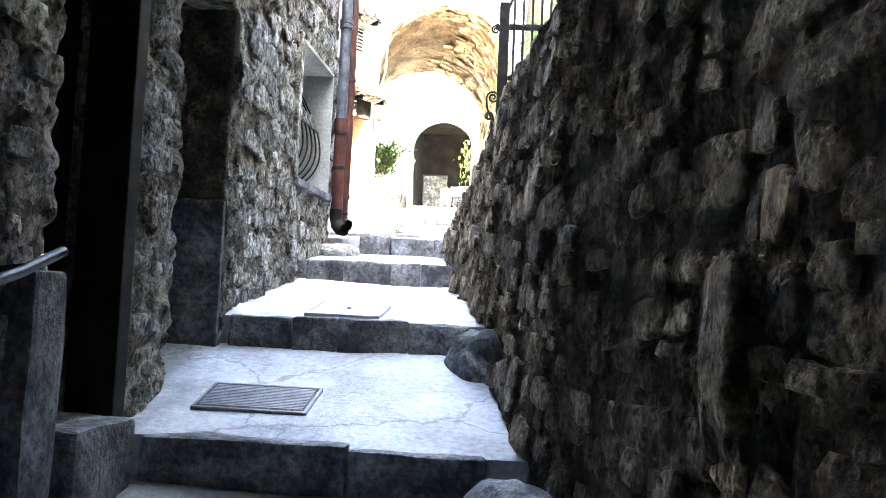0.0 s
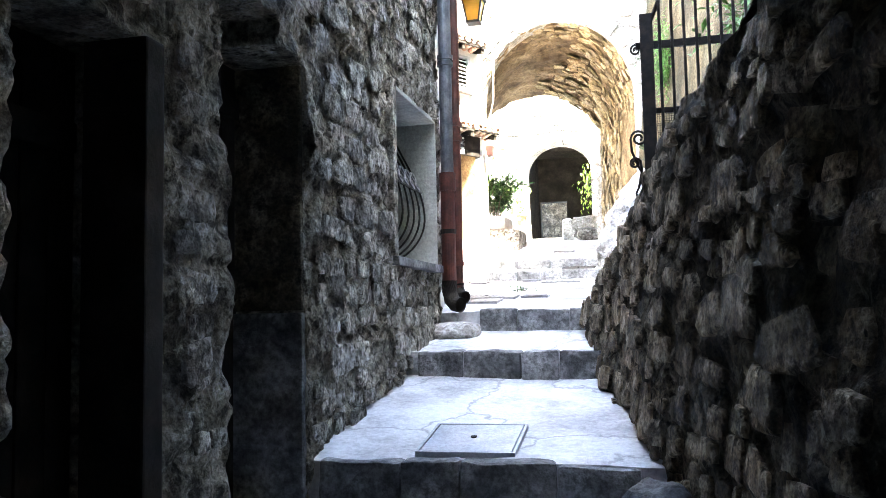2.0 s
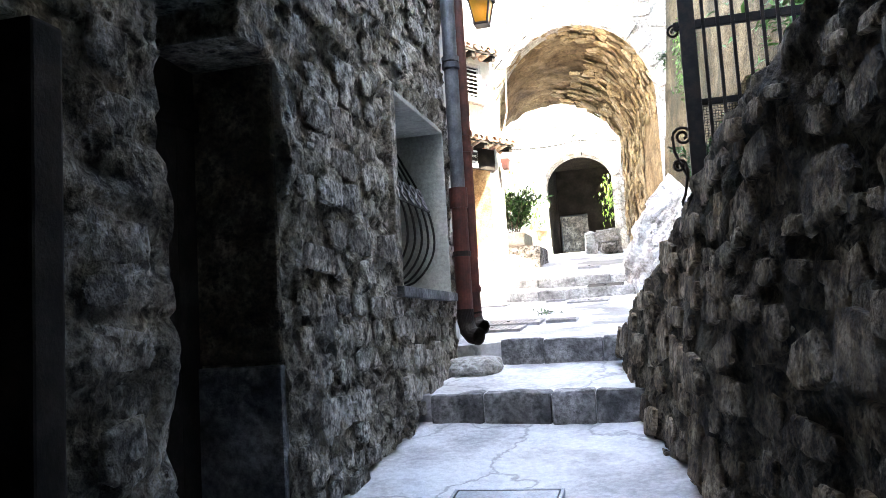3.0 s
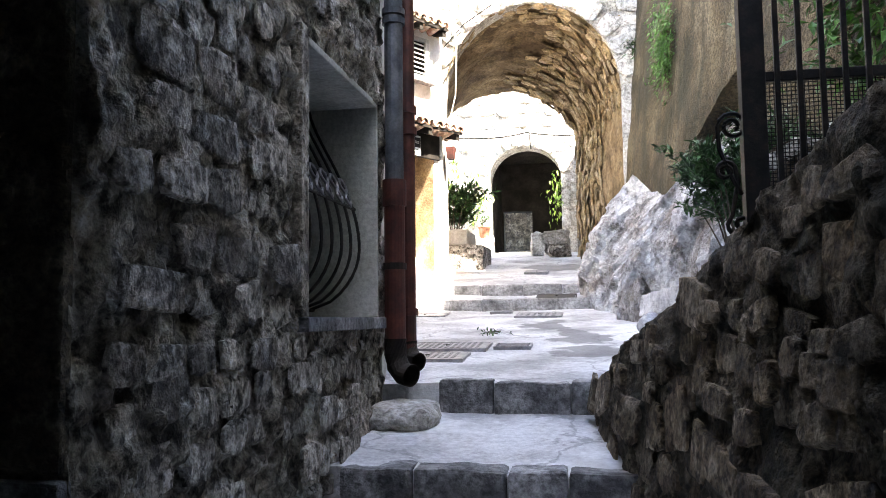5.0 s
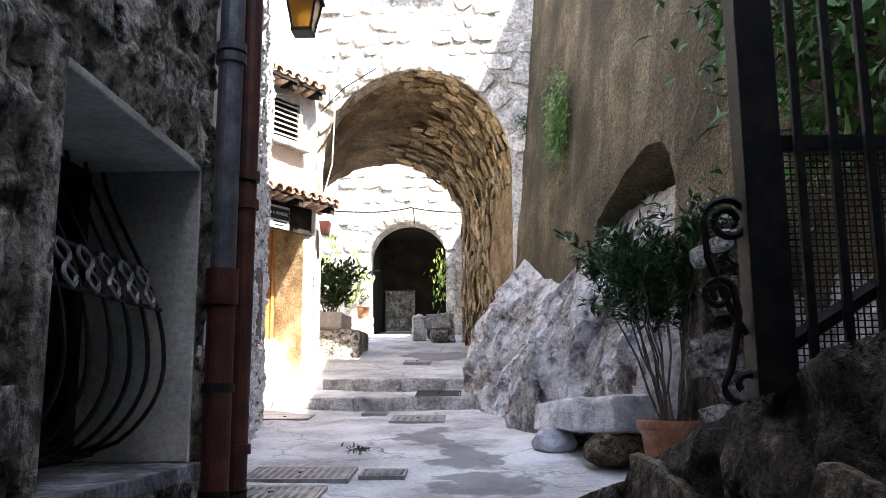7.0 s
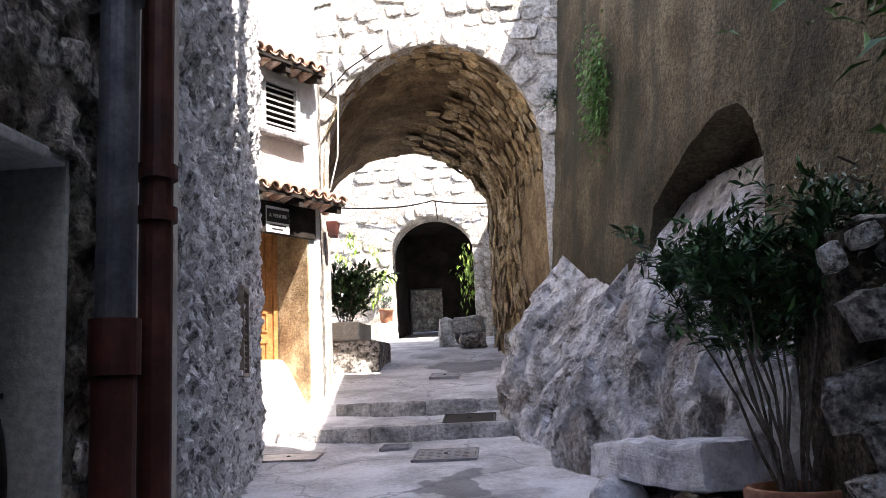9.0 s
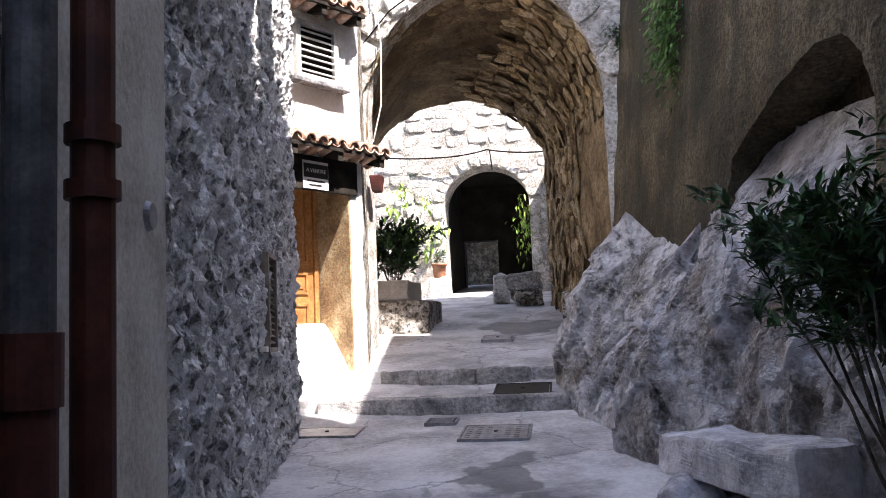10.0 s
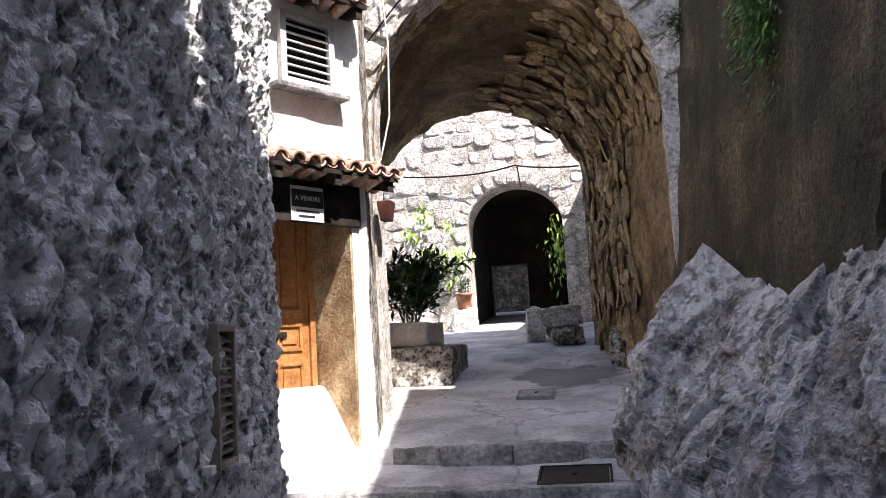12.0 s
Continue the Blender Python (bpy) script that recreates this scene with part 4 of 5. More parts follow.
def make_pipes():
    x, y = LX + 0.075, 7.56
    p = thing("downpipe", (x, y, 2.02), "grey zinc rain pipe running into a red cast-iron foot", "pipe", "rain pipes at the house corner")
    bm = bmesh.new()
    tube(bm, [(0, 0, 1.06), (0, 0, 3.0), (0, 0, 7.4)], 0.05, 18)
    part("upper_pipe", bm, ZINC, p, "dull grey zinc pipe")
    bm = bmesh.new()
    tube(bm, [(0, 0, 0.2), (0, 0, 0.96)], 0.055, 18)
    tube(bm, [(0, 0, 0.94), (0, 0, 1.0), (0, 0, 1.08)], 0.064, 18)
    lower = part("lower_pipe", bm, REDPIPE, p, "red-brown cast-iron pipe")
    bm = bmesh.new()
    tube(bm, [(0, 0, 0.24), (0, 0, 0.16), (0.015, -0.01, 0.1), (0.05, -0.03, 0.06), (0.1, -0.06, 0.05)], 0.06, 18, closed_ends=False)
    part("elbow", bm, OLDWOOD, lower, "black open pipe elbow")
    for z in (0.62, 1.95, 2.0, 3.4):
        bm = bmesh.new()
        collar(bm, 0, 0, z, 0.062, 0.035)
        part("bracket", bm, IRON if z < 1 else ZINC, p)
    q = thing("downpipe", (x + 0.03, y + 0.17, 2.1), "dark red cast-iron rain pipe at the corner", "pipe", "rain pipes at the house corner")
    bm = bmesh.new()
    tube(bm, [(0, 0, 0.1), (0, 0, 3.0), (0, 0, 7.2)], 0.046, 16)
    part("pipe", bm, REDPIPE, q)
    for z in (0.3, 1.3, 1.42, 2.6):
        bm = bmesh.new()
        collar(bm, 0, 0, z, 0.058, 0.04)
        part("collar", bm, REDPIPE, q)
    bm = bmesh.new()
    tube(bm, [(0, 0, 0.14), (0.005, 0, 0.08), (0.03, -0.03, 0.04), (0.07, -0.06, 0.03)], 0.052, 16, closed_ends=False)
    part("elbow", bm, OLDWOOD, q, "black open pipe elbow")


make_pipes()


# ---- lantern ----
def make_lantern():
    L = thing("wall_lantern", (-1.88, 9.7, 5.07), "black iron street lantern with amber panes on a wall bracket", "lantern")
    lo, hi, h = 0.062, 0.104, 0.23
    for k in range(4):
        a = math.pi / 4 + k * math.pi / 2
        b = a + math.pi / 2
        c = [Vector((math.cos(t) * r * 1.414, math.sin(t) * r * 1.414, z)) for t, r, z in ((a, lo, 0), (b, lo, 0), (b, hi, h), (a, hi, h))]
        bm = bmesh.new()
        vs = [bm.verts.new(v * 0.97) for v in c]
        bm.faces.new(vs)
        bmesh.ops.solidify(bm, geom=bm.faces[:], thickness=0.004)
        part("pane", bm, AMBER, L, "amber glass pane")
        bm = bmesh.new()
        tube(bm, [c[0], c[3]], 0.009, 6)
        part("corner_bar", bm, IRON, L)
    bm = bmesh.new()
    box(bm, -lo - 0.012, lo + 0.012, -lo - 0.012, lo + 0.012, -0.025, 0.0, 0.005)
    part("base", bm, IRON, L)
    bm = bmesh.new()
    for z0, z1, r0, r1 in ((h, h + 0.02, 0.178, 0.178), (h + 0.02, h + 0.09, 0.165, 0.05), (h + 0.1, h + 0.14, 0.045, 0.03)):
        bmesh.ops.create_cone(bm, cap_ends=True, segments=4, radius1=r0, radius2=r1, depth=z1 - z0, matrix=pose(0, 0, (z0 + z1) / 2, 0, 0, 45))
    cap = part("cap", bm, IRON, L)
    bm = bmesh.new()
    bmesh.ops.create_uvsphere(bm, u_segments=10, v_segments=6, radius=0.022, matrix=pose(0, 0, h + 0.15))
    part("finial", bm, IRON, cap)
    bm = bmesh.new()
    tube(bm, [(0, 0, h + 0.13), (0, 0, h + 0.22), (-0.05, 0, h + 0.27), (-0.2, 0, h + 0.27), (-0.33, 0, h + 0.2), (-0.36, 0, h + 0.05)], 0.01, 8)
    part("bracket", bm, IRON, L)
    return L


make_lantern()


# ---- gate on the parapet ----
def make_gate():
    g = thing("iron_gate", (-0.18, 5.87, 2.56), "tall black wrought-iron gate with wire mesh on the parapet", "gate")

    def bar(name, *b, label=""):
        bm = bmesh.new()
        box(bm, *b, 0.003)
        part(name, bm, IRON, g, label)

    bm = bmesh.new()
    box(bm, -0.035, 0.035, -0.035, 0.035, -0.1, 1.05, 0.003)
    post = part("post", bm, IRON, g)
    bar("rail", -0.06, 1.35, -0.013, 0.013, 0.86, 0.9)
    bar("rail", 0.036, 1.35, -0.011, 0.011, 0.5, 0.53)
    for k in range(20):
        x = 0.07 + 0.064 * k
        bar("bar", x - 0.008, x + 0.008, -0.03, -0.014, 0.1, 1.75)
    bm = bmesh.new()
    tube(bm, [(0.03, 0.0, 0.14), (0.4, 0.0, 0.37), (1.3, 0.0, 0.9)], 0.018, 6)
    part("brace", bm, IRON, g)
    bm = bmesh.new()
    tube(bm, [(-0.03, 0.0, 0.88), (0.1, 0.0, 1.2), (0.14, 0.0, 1.75)], 0.012, 6)
    part("brace", bm, IRON, g)
    bm = bmesh.new()
    for k in range(62):
        box(bm, 0.04 + 0.0125 * k, 0.0425 + 0.0125 * k, 0.014, 0.0165, 0.05, 0.52)
    for k in range(37):
        box(bm, 0.04, 0.81, 0.017, 0.0195, 0.06 + 0.0125 * k, 0.0625 + 0.0125 * k)
    part("wire_mesh", bm, IRON, g, "fine square wire mesh")

    def spiral(cx, cz, r, a0, a1, turns_in=0.25):
        return [(cx + r * (1 - (1 - turns_in) * i / 22) * math.cos(a0 + (a1 - a0) * i / 22), 0, cz + r * (1 - (1 - turns_in) * i / 22) * math.sin(a0 + (a1 - a0) * i / 22)) for i in range(23)]

    for pts in (list(reversed(spiral(-0.06, 0.37, 0.045, math.pi, -2.4 * math.pi))) + [(-0.1, 0, 0.3), (-0.07, 0, 0.22), (-0.04, 0, 0.16)],
                list(reversed(spiral(-0.085, 0.235, 0.03, 0.4, 3.4 * math.pi))) + [(-0.05, 0, 0.2), (-0.07, 0, 0.1)] + spiral(-0.045, 0.07, 0.04, math.pi, 3.2 * math.pi)):
        bm = bmesh.new()
        tube(bm, pts, 0.007, 6)
        part("scroll", bm, IRON, post, "curled iron side scroll")
    bm = bmesh.new()
    tube(bm, spiral(-0.06, 0.86, 0.03, 0.5 * math.pi, 3.2 * math.pi), 0.006, 6)
    part("scroll", bm, IRON, post)


make_gate()


# ---- plants ----
def leaf_cloud(spots, size, seed, droop=0.3):
    """Many narrow folded leaves, one at each (place, way)."""
    r = random.Random(seed)
    verts, faces = [], []
    for p, way in spots:
        d = (Vector(way) + Vector((r.gauss(0, 0.45), r.gauss(0, 0.45), r.gauss(0, 0.35) - droop * 0.3))).normalized()
        side = d.cross(Vector((r.gauss(0, 0.3), r.gauss(0, 0.3), 1))).normalized()
        up = side.cross(d)
        ln = size * r.uniform(0.6, 1.25)
        w = ln * r.uniform(0.13, 0.19)
        p = Vector(p)
        mid = p + d * ln * 0.5 - up * ln * 0.04
        tip = p + d * ln - up * ln * droop * 0.4
        n = len(verts)
        verts += [p, mid + side * w + up * w * 0.35, mid, mid - side * w + up * w * 0.35, tip]
        faces += [(n, n + 1, n + 2), (n, n + 2, n + 3), (n + 1, n + 4, n + 2), (n + 2, n + 4, n + 3)]
    return verts, faces


def make_bush(name, at, stems, height, spread, leaves, size, label, category, seed, bare=0.4, material=LEAF, lean=(0, 0), parent=None, group=""):
    r = random.Random(seed)
    b = thing(name, at, label, category, group) if parent is None else parent
    spots = []
    for k in range(stems):
        a = 2 * math.pi * k / stems + r.uniform(-0.4, 0.4)
        rr = spread * r.uniform(0.25, 1.0)
        top = Vector((rr * math.cos(a) + lean[0], rr * math.sin(a) + lean[1], height * r.uniform(0.7, 1.0)))
        foot = Vector((0.05 * math.cos(a), 0.05 * math.sin(a), -0.03))
        pts = []
        for i in range(7):
            q = i / 6
            pts.append(foot.lerp(top, q) + Vector((r.gauss(0, 0.012), r.gauss(0, 0.012), 0.08 * height * math.sin(math.pi * q))))
        bm = bmesh.new()
        tube(bm, pts, 0.0075, 5, taper=0.0025)
        part("stem", bm, BARK, b)
        twigs = []
        for j in range(5):
            q = r.uniform(bare, 0.95)
            base = foot.lerp(top, q) + Vector((0, 0, 0.08 * height * math.sin(math.pi * q)))
            end = base + Vector((r.gauss(0, 0.12), r.gauss(0, 0.12), r.uniform(0.04, 0.2))) * (spread / 0.4)
            twigs.append((base, end))
        twigs.append((pts[-3], pts[-1]))
        for base, end in twigs:
            for _ in range(max(1, leaves // (stems * 6))):
                q = r.random() ** 0.7
                spots.append((base.lerp(end, q) + Vector((r.gauss(0, 0.015), r.gauss(0, 0.015), r.gauss(0, 0.015))), (end - base).normalized() * 0.7 + Vector((r.gauss(0, 0.6), r.gauss(0, 0.6), r.gauss(0.2, 0.4)))))
    v, f = leaf_cloud(spots, size, seed + 1)
    ob = raw("foliage", v, f, material, b)
    return b


def make_pot(at, r_top, r_low, h, label, group="", name="flower_pot"):
    p = thing(name, at, label, "pot", group)
    bm = bmesh.new()
    prof = [(r_low * 0.98, 0.0), (r_low, 0.01), (r_top * 0.93, h * 0.82), (r_top, h * 0.83), (r_top * 1.02, h * 0.97), (r_top * 0.99, h), (r_top * 0.9, h), (r_top * 0.86, h * 0.9)]
    rings = [[bm.verts.new((q * math.cos(2 * math.pi * k / 28), q * math.sin(2 * math.pi * k / 28), z)) for k in range(28)] for q, z in prof]
    for a, b in zip(rings, rings[1:]):
        for k in range(28):
            bm.faces.new((a[k], a[(k + 1) % 28], b[(k + 1) % 28], b[k]))
    bm.faces.new(rings[0])
    body = part("pot_body", bm, TERRACOTTA, p, smooth=True)
    bm = bmesh.new()
    ring = [[bm.verts.new(((r_top * q) * math.cos(2 * math.pi * k / 28), (r_top * q) * math.sin(2 * math.pi * k / 28), z)) for k in range(28)] for q, z in ((1.025, h * 0.86), (1.06, h * 0.88), (1.06, h * 0.97), (1.03, h * 0.995))]
    for a, b in zip(ring, ring[1:]):
        for k in range(28):
            bm.faces.new((a[k], a[(k + 1) % 28], b[(k + 1) % 28], b[k]))
    part("rim", bm, TERRACOTTA, body, smooth=True)
    bm = bmesh.new()
    bmesh.ops.create_circle(bm, cap_ends=True, segments=28, radius=r_top * 0.87, matrix=pose(0, 0, h * 0.9))
    part("soil", bm, SOIL, p)
    return p


make_pot((0.3, 8.78, ground(0, 8.78)), 0.18, 0.125, 0.36, "tall tapered terracotta pot on the alley floor")
make_bush("oleander", (0.3, 8.78, ground(0, 8.78) + 0.33), 20, 1.1, 0.5, 6400, 0.07, "dark green leafy shrub growing in a terracotta pot", "shrub", 11, bare=0.42, lean=(0.03, 0.1))


# ---- stone bench ----
def lump_stone(name, at, size, material, label, category, seed, rot=0, group="", flat=0.0):
    bm = bmesh.new()
    bmesh.ops.create_icosphere(bm, subdivisions=4, radius=1.0)
    o = Vector((seed * 3.7, seed * 1.3, seed * 2.1))
    for v in bm.verts:
        q = v.co.copy()
        k = 1 + 0.25 * fbm(q + o, 0.9, 2) + 0.1 * (0.5 - noise.voronoi(q * 1.7 + o)[0][0]) + 0.03 * fbm(q + o, 6, 3)
        m = max(abs(q.x), abs(q.y), abs(q.z))
        sq = q / m * 0.85
        q = q.lerp(sq, flat) * k
        v.co = Vector((q.x * size[0], q.y * size[1], q.z * size[2]))
    ob = part(name, bm, material)
    ob.matrix_basis = pose(*at, 0, 0, rot)
    return tagged(ob, label, category, group)


def make_bench():
    c, ang = Vector((0.0, 9.92, 0)), 112
    z = ground(0, 9.9)
    bm = bmesh.new()
    box(bm, -0.54, 0.54, -0.19, 0.19, -0.11, 0.11, 0.025)
    bmesh.ops.subdivide_edges(bm, edges=[e for e in bm.edges if e.calc_length() > 0.08], cuts=9, use_grid_fill=True)
    for v in bm.verts:
        w = v.co + Vector((7.0, 2.0, 3.0))
        v.co += Vector((0.05 * fbm(w, 2.2, 3), 0.045 * fbm(w + Vector((3, 0, 0)), 2.4, 3), 0.035 * fbm(w + Vector((0, 5, 0)), 2.6, 4))) + v.co.normalized() * bumpy(w, 9.0, 0.012)
    ob = part("bench_slab", bm, BENCH)
    ob.matrix_basis = pose(c.x + 0.05, c.y - 0.03, z + 0.255, 2, 3, ang)
    tagged(ob, "long pale rough stone slab bench lying on boulders", "stone bench")
    lump_stone("boulder", (-0.2, 10.05, z + 0.08), (0.15, 0.12, 0.1), BENCH, "small pale boulder under the stone bench", "boulder", 5, 20, "boulders under the bench")
    lump_stone("boulder", (0.12, 9.5, z + 0.07), (0.22, 0.18, 0.11), BROWN_STONE, "dark rounded boulder under the stone bench", "boulder", 6, 40, "boulders under the bench")
    lump_stone("boulder", (-0.05, 10.42, z + 0.12), (0.15, 0.13, 0.13), STONE, "grey boulder behind the stone bench", "boulder", 8, 10, "boulders under the bench")


make_bench()
lump_stone("boulder", (-0.22, 4.72, 1.14), (0.16, 0.24, 0.2), STEP, "grey boulder wedged at the foot of the parapet", "boulder", 9, 25, "boulders along the parapet")
lump_stone("boulder", (0.02, 3.2, 0.66), (0.2, 0.3, 0.17), STEP, "pale grey boulder beside the first step", "boulder", 10, 10, "boulders along the parapet")
lump_stone("boulder", (0.44, 2.1, 0.6), (0.2, 0.28, 0.42), STEP, "tall grey boulder set in the parapet's foot", "boulder", 12, 0, "boulders along the parapet", 0.15)
lump_stone("boulder", (0.58, 2.0, 1.38), (0.15, 0.2, 0.28), BROWN_STONE, "big squared brown stone built into the parapet", "boulder", 13, 0, "boulders along the parapet", 0.8)
lump_stone("boulder", (-1.64, 7.5, 1.86), (0.2, 0.26, 0.09), PALE_STONE, "pale rubble ramp stone under the rain pipes", "boulder", 14, 0, flat=0.4)


# ---- covers and grates in the ground ----
def cover(name, x0, x1, y0, y1, label, category, material=SHEET, ribs=0, slots=0):
    cx, cy = (x0 + x1) / 2, (y0 + y1) / 2
    slope = math.degrees(math.atan2(ground(0, y1) - ground(0, y0), y1 - y0))
    c = thing(name, (cx, cy, ground(0, cy) + 0.012), label, category)
    c.matrix_basis = pose(cx, cy, ground(0, cy) + 0.012, slope, 0, 0)
    w, d = (x1 - x0) / 2, (y1 - y0) / 2
    bm = bmesh.new()
    for b in ((-w, w, -d, -d + 0.014), (-w, w, d - 0.014, d), (-w, -w + 0.014, -d + 0.015, d - 0.015), (w - 0.014, w, -d + 0.015, d - 0.015)):
        box(bm, *b, -0.05, 0.007)
    part("frame", bm, material, c)
    bm = bmesh.new()
    if slots:
        for k in range(slots):
            y = -d + 0.03 + (2 * d - 0.06) * (k + 0.5) / slots
            box(bm, -w + 0.026, w - 0.026, y - 0.007, y + 0.007, -0.03, 0.008)
        for k in range(1, 6):
            x = -w + 2 * w * k / 6
            box(bm, x - 0.006, x + 0.006, -d + 0.026, d - 0.026, -0.032, 0.006)
        part("grating", bm, SHEET, c)
        bm = bmesh.new()
        box(bm, -w + 0.026, w - 0.026, -d + 0.026, d - 0.026, -0.05, -0.036)
        part("pit", bm, OLDWOOD, c)
    else:
        box(bm, -w + 0.02, w - 0.02, -d + 0.02, d - 0.02, -0.04, 0.006, 0.002)
        for k in range(ribs):
            for j in range(ribs):
                box(bm, -w + 0.04 + (2 * w - 0.08) * k / ribs, -w + 0.04 + (2 * w - 0.08) * (k + 0.55) / ribs, -d + 0.04 + (2 * d - 0.08) * j / ribs, -d + 0.04 + (2 * d - 0.08) * (j + 0.55) / ribs, 0.0065, 0.0095)
        part("plate", bm, material, c)
        bm = bmesh.new()
        tube(bm, [(0, 0, 0.002), (0, 0, 0.013)], 0.015, 10)
        part("lifting_eye", bm, IRON, c)
    return c


cover("drain_grating", -1.55, -0.98, 3.93, 4.27, "dark iron drain grating in the pale paving", "grating", slots=14)
cover("access_hatch", -1.31, -0.84, 5.06, 5.53, "flat grey metal access hatch set in the paving", "hatch", HATCH)
cover("manhole_cover", -2.02, -1.42, 9.02, 9.4, "large grey ribbed metal cover in the ground", "cover", ribs=12)
cover("drain_grating", -1.38, -1.12, 9.12, 9.34, "small dark drain grating in the ground", "grating", slots=5)
cover("manhole_cover", -2.02, -1.5, 8.5, 8.85, "large grey metal cover near the house wall", "cover", ribs=10)
cover("access_hatch", -1.47, -1.0, 11.55, 12.0, "rusty grey metal cover near the step", "cover", ribs=6)
cover("access_hatch", -2.68, -2.2, 11.75, 12.05, "thin grey metal cover by the house wall", "cover")
cover("drain_grating", -1.78, -1.55, 12.1, 12.3, "little dark grating before the step", "grating", slots=5)
cover("access_hatch", -1.33, -0.88, 12.62, 13.0, "dark metal cover set in the wide step", "cover", IRON)
cover("manhole_cover", -1.62, -1.3, 14.6, 14.9, "small round-edged cover under the arch", "cover")


# ---- white house: door, awning, shutter, sign ----
RZ = math.degrees(math.atan2(DIR.y, DIR.x))


def on_front(u, z, out=0.0):
    p = P0 + DIR * u + OUT * out
    return (p.x, p.y, z)


def make_house_door():
    d = tagged(new("door_3"), "varnished panelled wooden house door, closed, half in sun", "door", kind="structure")
    d.matrix_basis = pose(*on_front(0.5, 2.6, -0.44), 0, 0, RZ)
    bm = bmesh.new()
    box(bm, -0.34, 0.34, -0.02, 0.025, 0.0, 2.02, 0.004)
    leaf = part("leaf", bm, WOOD, d)
    for z0, z1 in ((0.12, 0.42), (0.5, 0.78), (0.86, 1.06), (1.14, 1.9)):
        for x0, x1 in ((-0.27, -0.04), (0.04, 0.27)):
            bm = bmesh.new()
            for b in ((x0, x1, z0, z0 + 0.025), (x0, x1, z1 - 0.025, z1), (x0, x0 + 0.025, z0 + 0.026, z1 - 0.026), (x1 - 0.025, x1, z0 + 0.026, z1 - 0.026)):
                box(bm, b[0], b[1], -0.034, -0.0205, b[2], b[3], 0.004)
            box(bm, x0 + 0.05, x1 - 0.05, -0.03, -0.0205, z0 + 0.05, z1 - 0.05, 0.006)
            part("panel", bm, WOOD, leaf)
    for x0, x1, z0, z1 in ((-0.39, -0.342, 0, 2.06), (0.342, 0.39, 0, 2.06), (-0.34, 0.34, 2.022, 2.06)):
        bm = bmesh.new()
        box(bm, x0, x1, -0.04, 0.03, z0, z1, 0.004)
        part("door_frame", bm, WOOD, d)
    bm = bmesh.new()
    box(bm, -0.1, 0.12, -0.045, -0.035, 0.96, 1.0, 0.003)
    part("letter_slot", bm, IRON, leaf, "dark letter slot")
    bm = bmesh.new()
    tube(bm, [(-0.29, -0.02, 1.02), (-0.29, -0.07, 1.02), (-0.22, -0.075, 1.02)], 0.01, 8)
    part("handle", bm, IRON, leaf)


make_house_door()
bm = bmesh.new()
box(bm, -0.395, 0.395, -0.14, 0.34, -0.2, 0.0, 0.01)
ob = tagged(part("door_sill", bm, PLASTER), "pale stone sill at the wooden door", "door sill", kind="structure")
ob.matrix_basis = pose(*on_front(0.5, 2.6, -0.12), 0, 0, RZ)


# Thin lining added: brownish plaster whose colour also holds the reveal's shade.
bm = bmesh.new()
box(bm, 0.412, 0.428, 0.004, 0.43, 0.0, 2.0, 0.003)
ob = tagged(part("trim_door_reveal", bm, OCHRE), "brown plaster lining with reveal shade in its colour, beside the wooden door", "door reveal", kind="structure")
ob.matrix_basis = pose(*on_front(0.5, 2.61, 0.0), 0, 0, RZ)

# white sloping doorstep
bm = bmesh.new()
ends = []
for x in (-0.4, 0.47):
    ends.append([bm.verts.new((x, y, z)) for y, z in ((-0.06, -0.3), (-0.06, 0.05), (0.02, 0.1), (0.3, 0.5), (0.36, 0.56), (0.4, 0.57), (0.4, -0.3))])
for k in range(7):
    bm.faces.new((ends[0][k], ends[0][(k + 1) % 7], ends[1][(k + 1) % 7], ends[1][k]))
bm.faces.new(ends[0]), bm.faces.new(ends[1])
ob = tagged(part("doorstep", bm, WHITEWASH), "steep white-rendered doorstep below the wooden door", "doorstep", kind="structure")
ob.matrix_basis = pose(*on_front(0.5, 2.63, 0.0), 0, 0, RZ)


def tile_mesh(length, radius, thick=0.012):
    bm = bmesh.new()
    n = 8
    rows = []
    for y, r0 in ((0.0, radius), (length, radius * 0.82)):
        for rr in (r0, r0 - thick):
            rows.append([bm.verts.new((rr * math.cos(math.pi * k / n), y, rr * math.sin(math.pi * k / n))) for k in range(n + 1)])
    a, b, c, d = rows
    for k in range(n):
        bm.faces.new((a[k], a[k + 1], c[k + 1], c[k]))
        bm.faces.new((b[k + 1], b[k], d[k], d[k + 1]))
        bm.faces.new((a[k + 1], a[k], b[k], b[k + 1]))
        bm.faces.new((c[k], c[k + 1], d[k + 1], d[k]))
    me = bpy.data.meshes.new("tile")
    bm.to_mesh(me)
    bm.free()
    me.materials.append(ROOF_TILE)
    return me


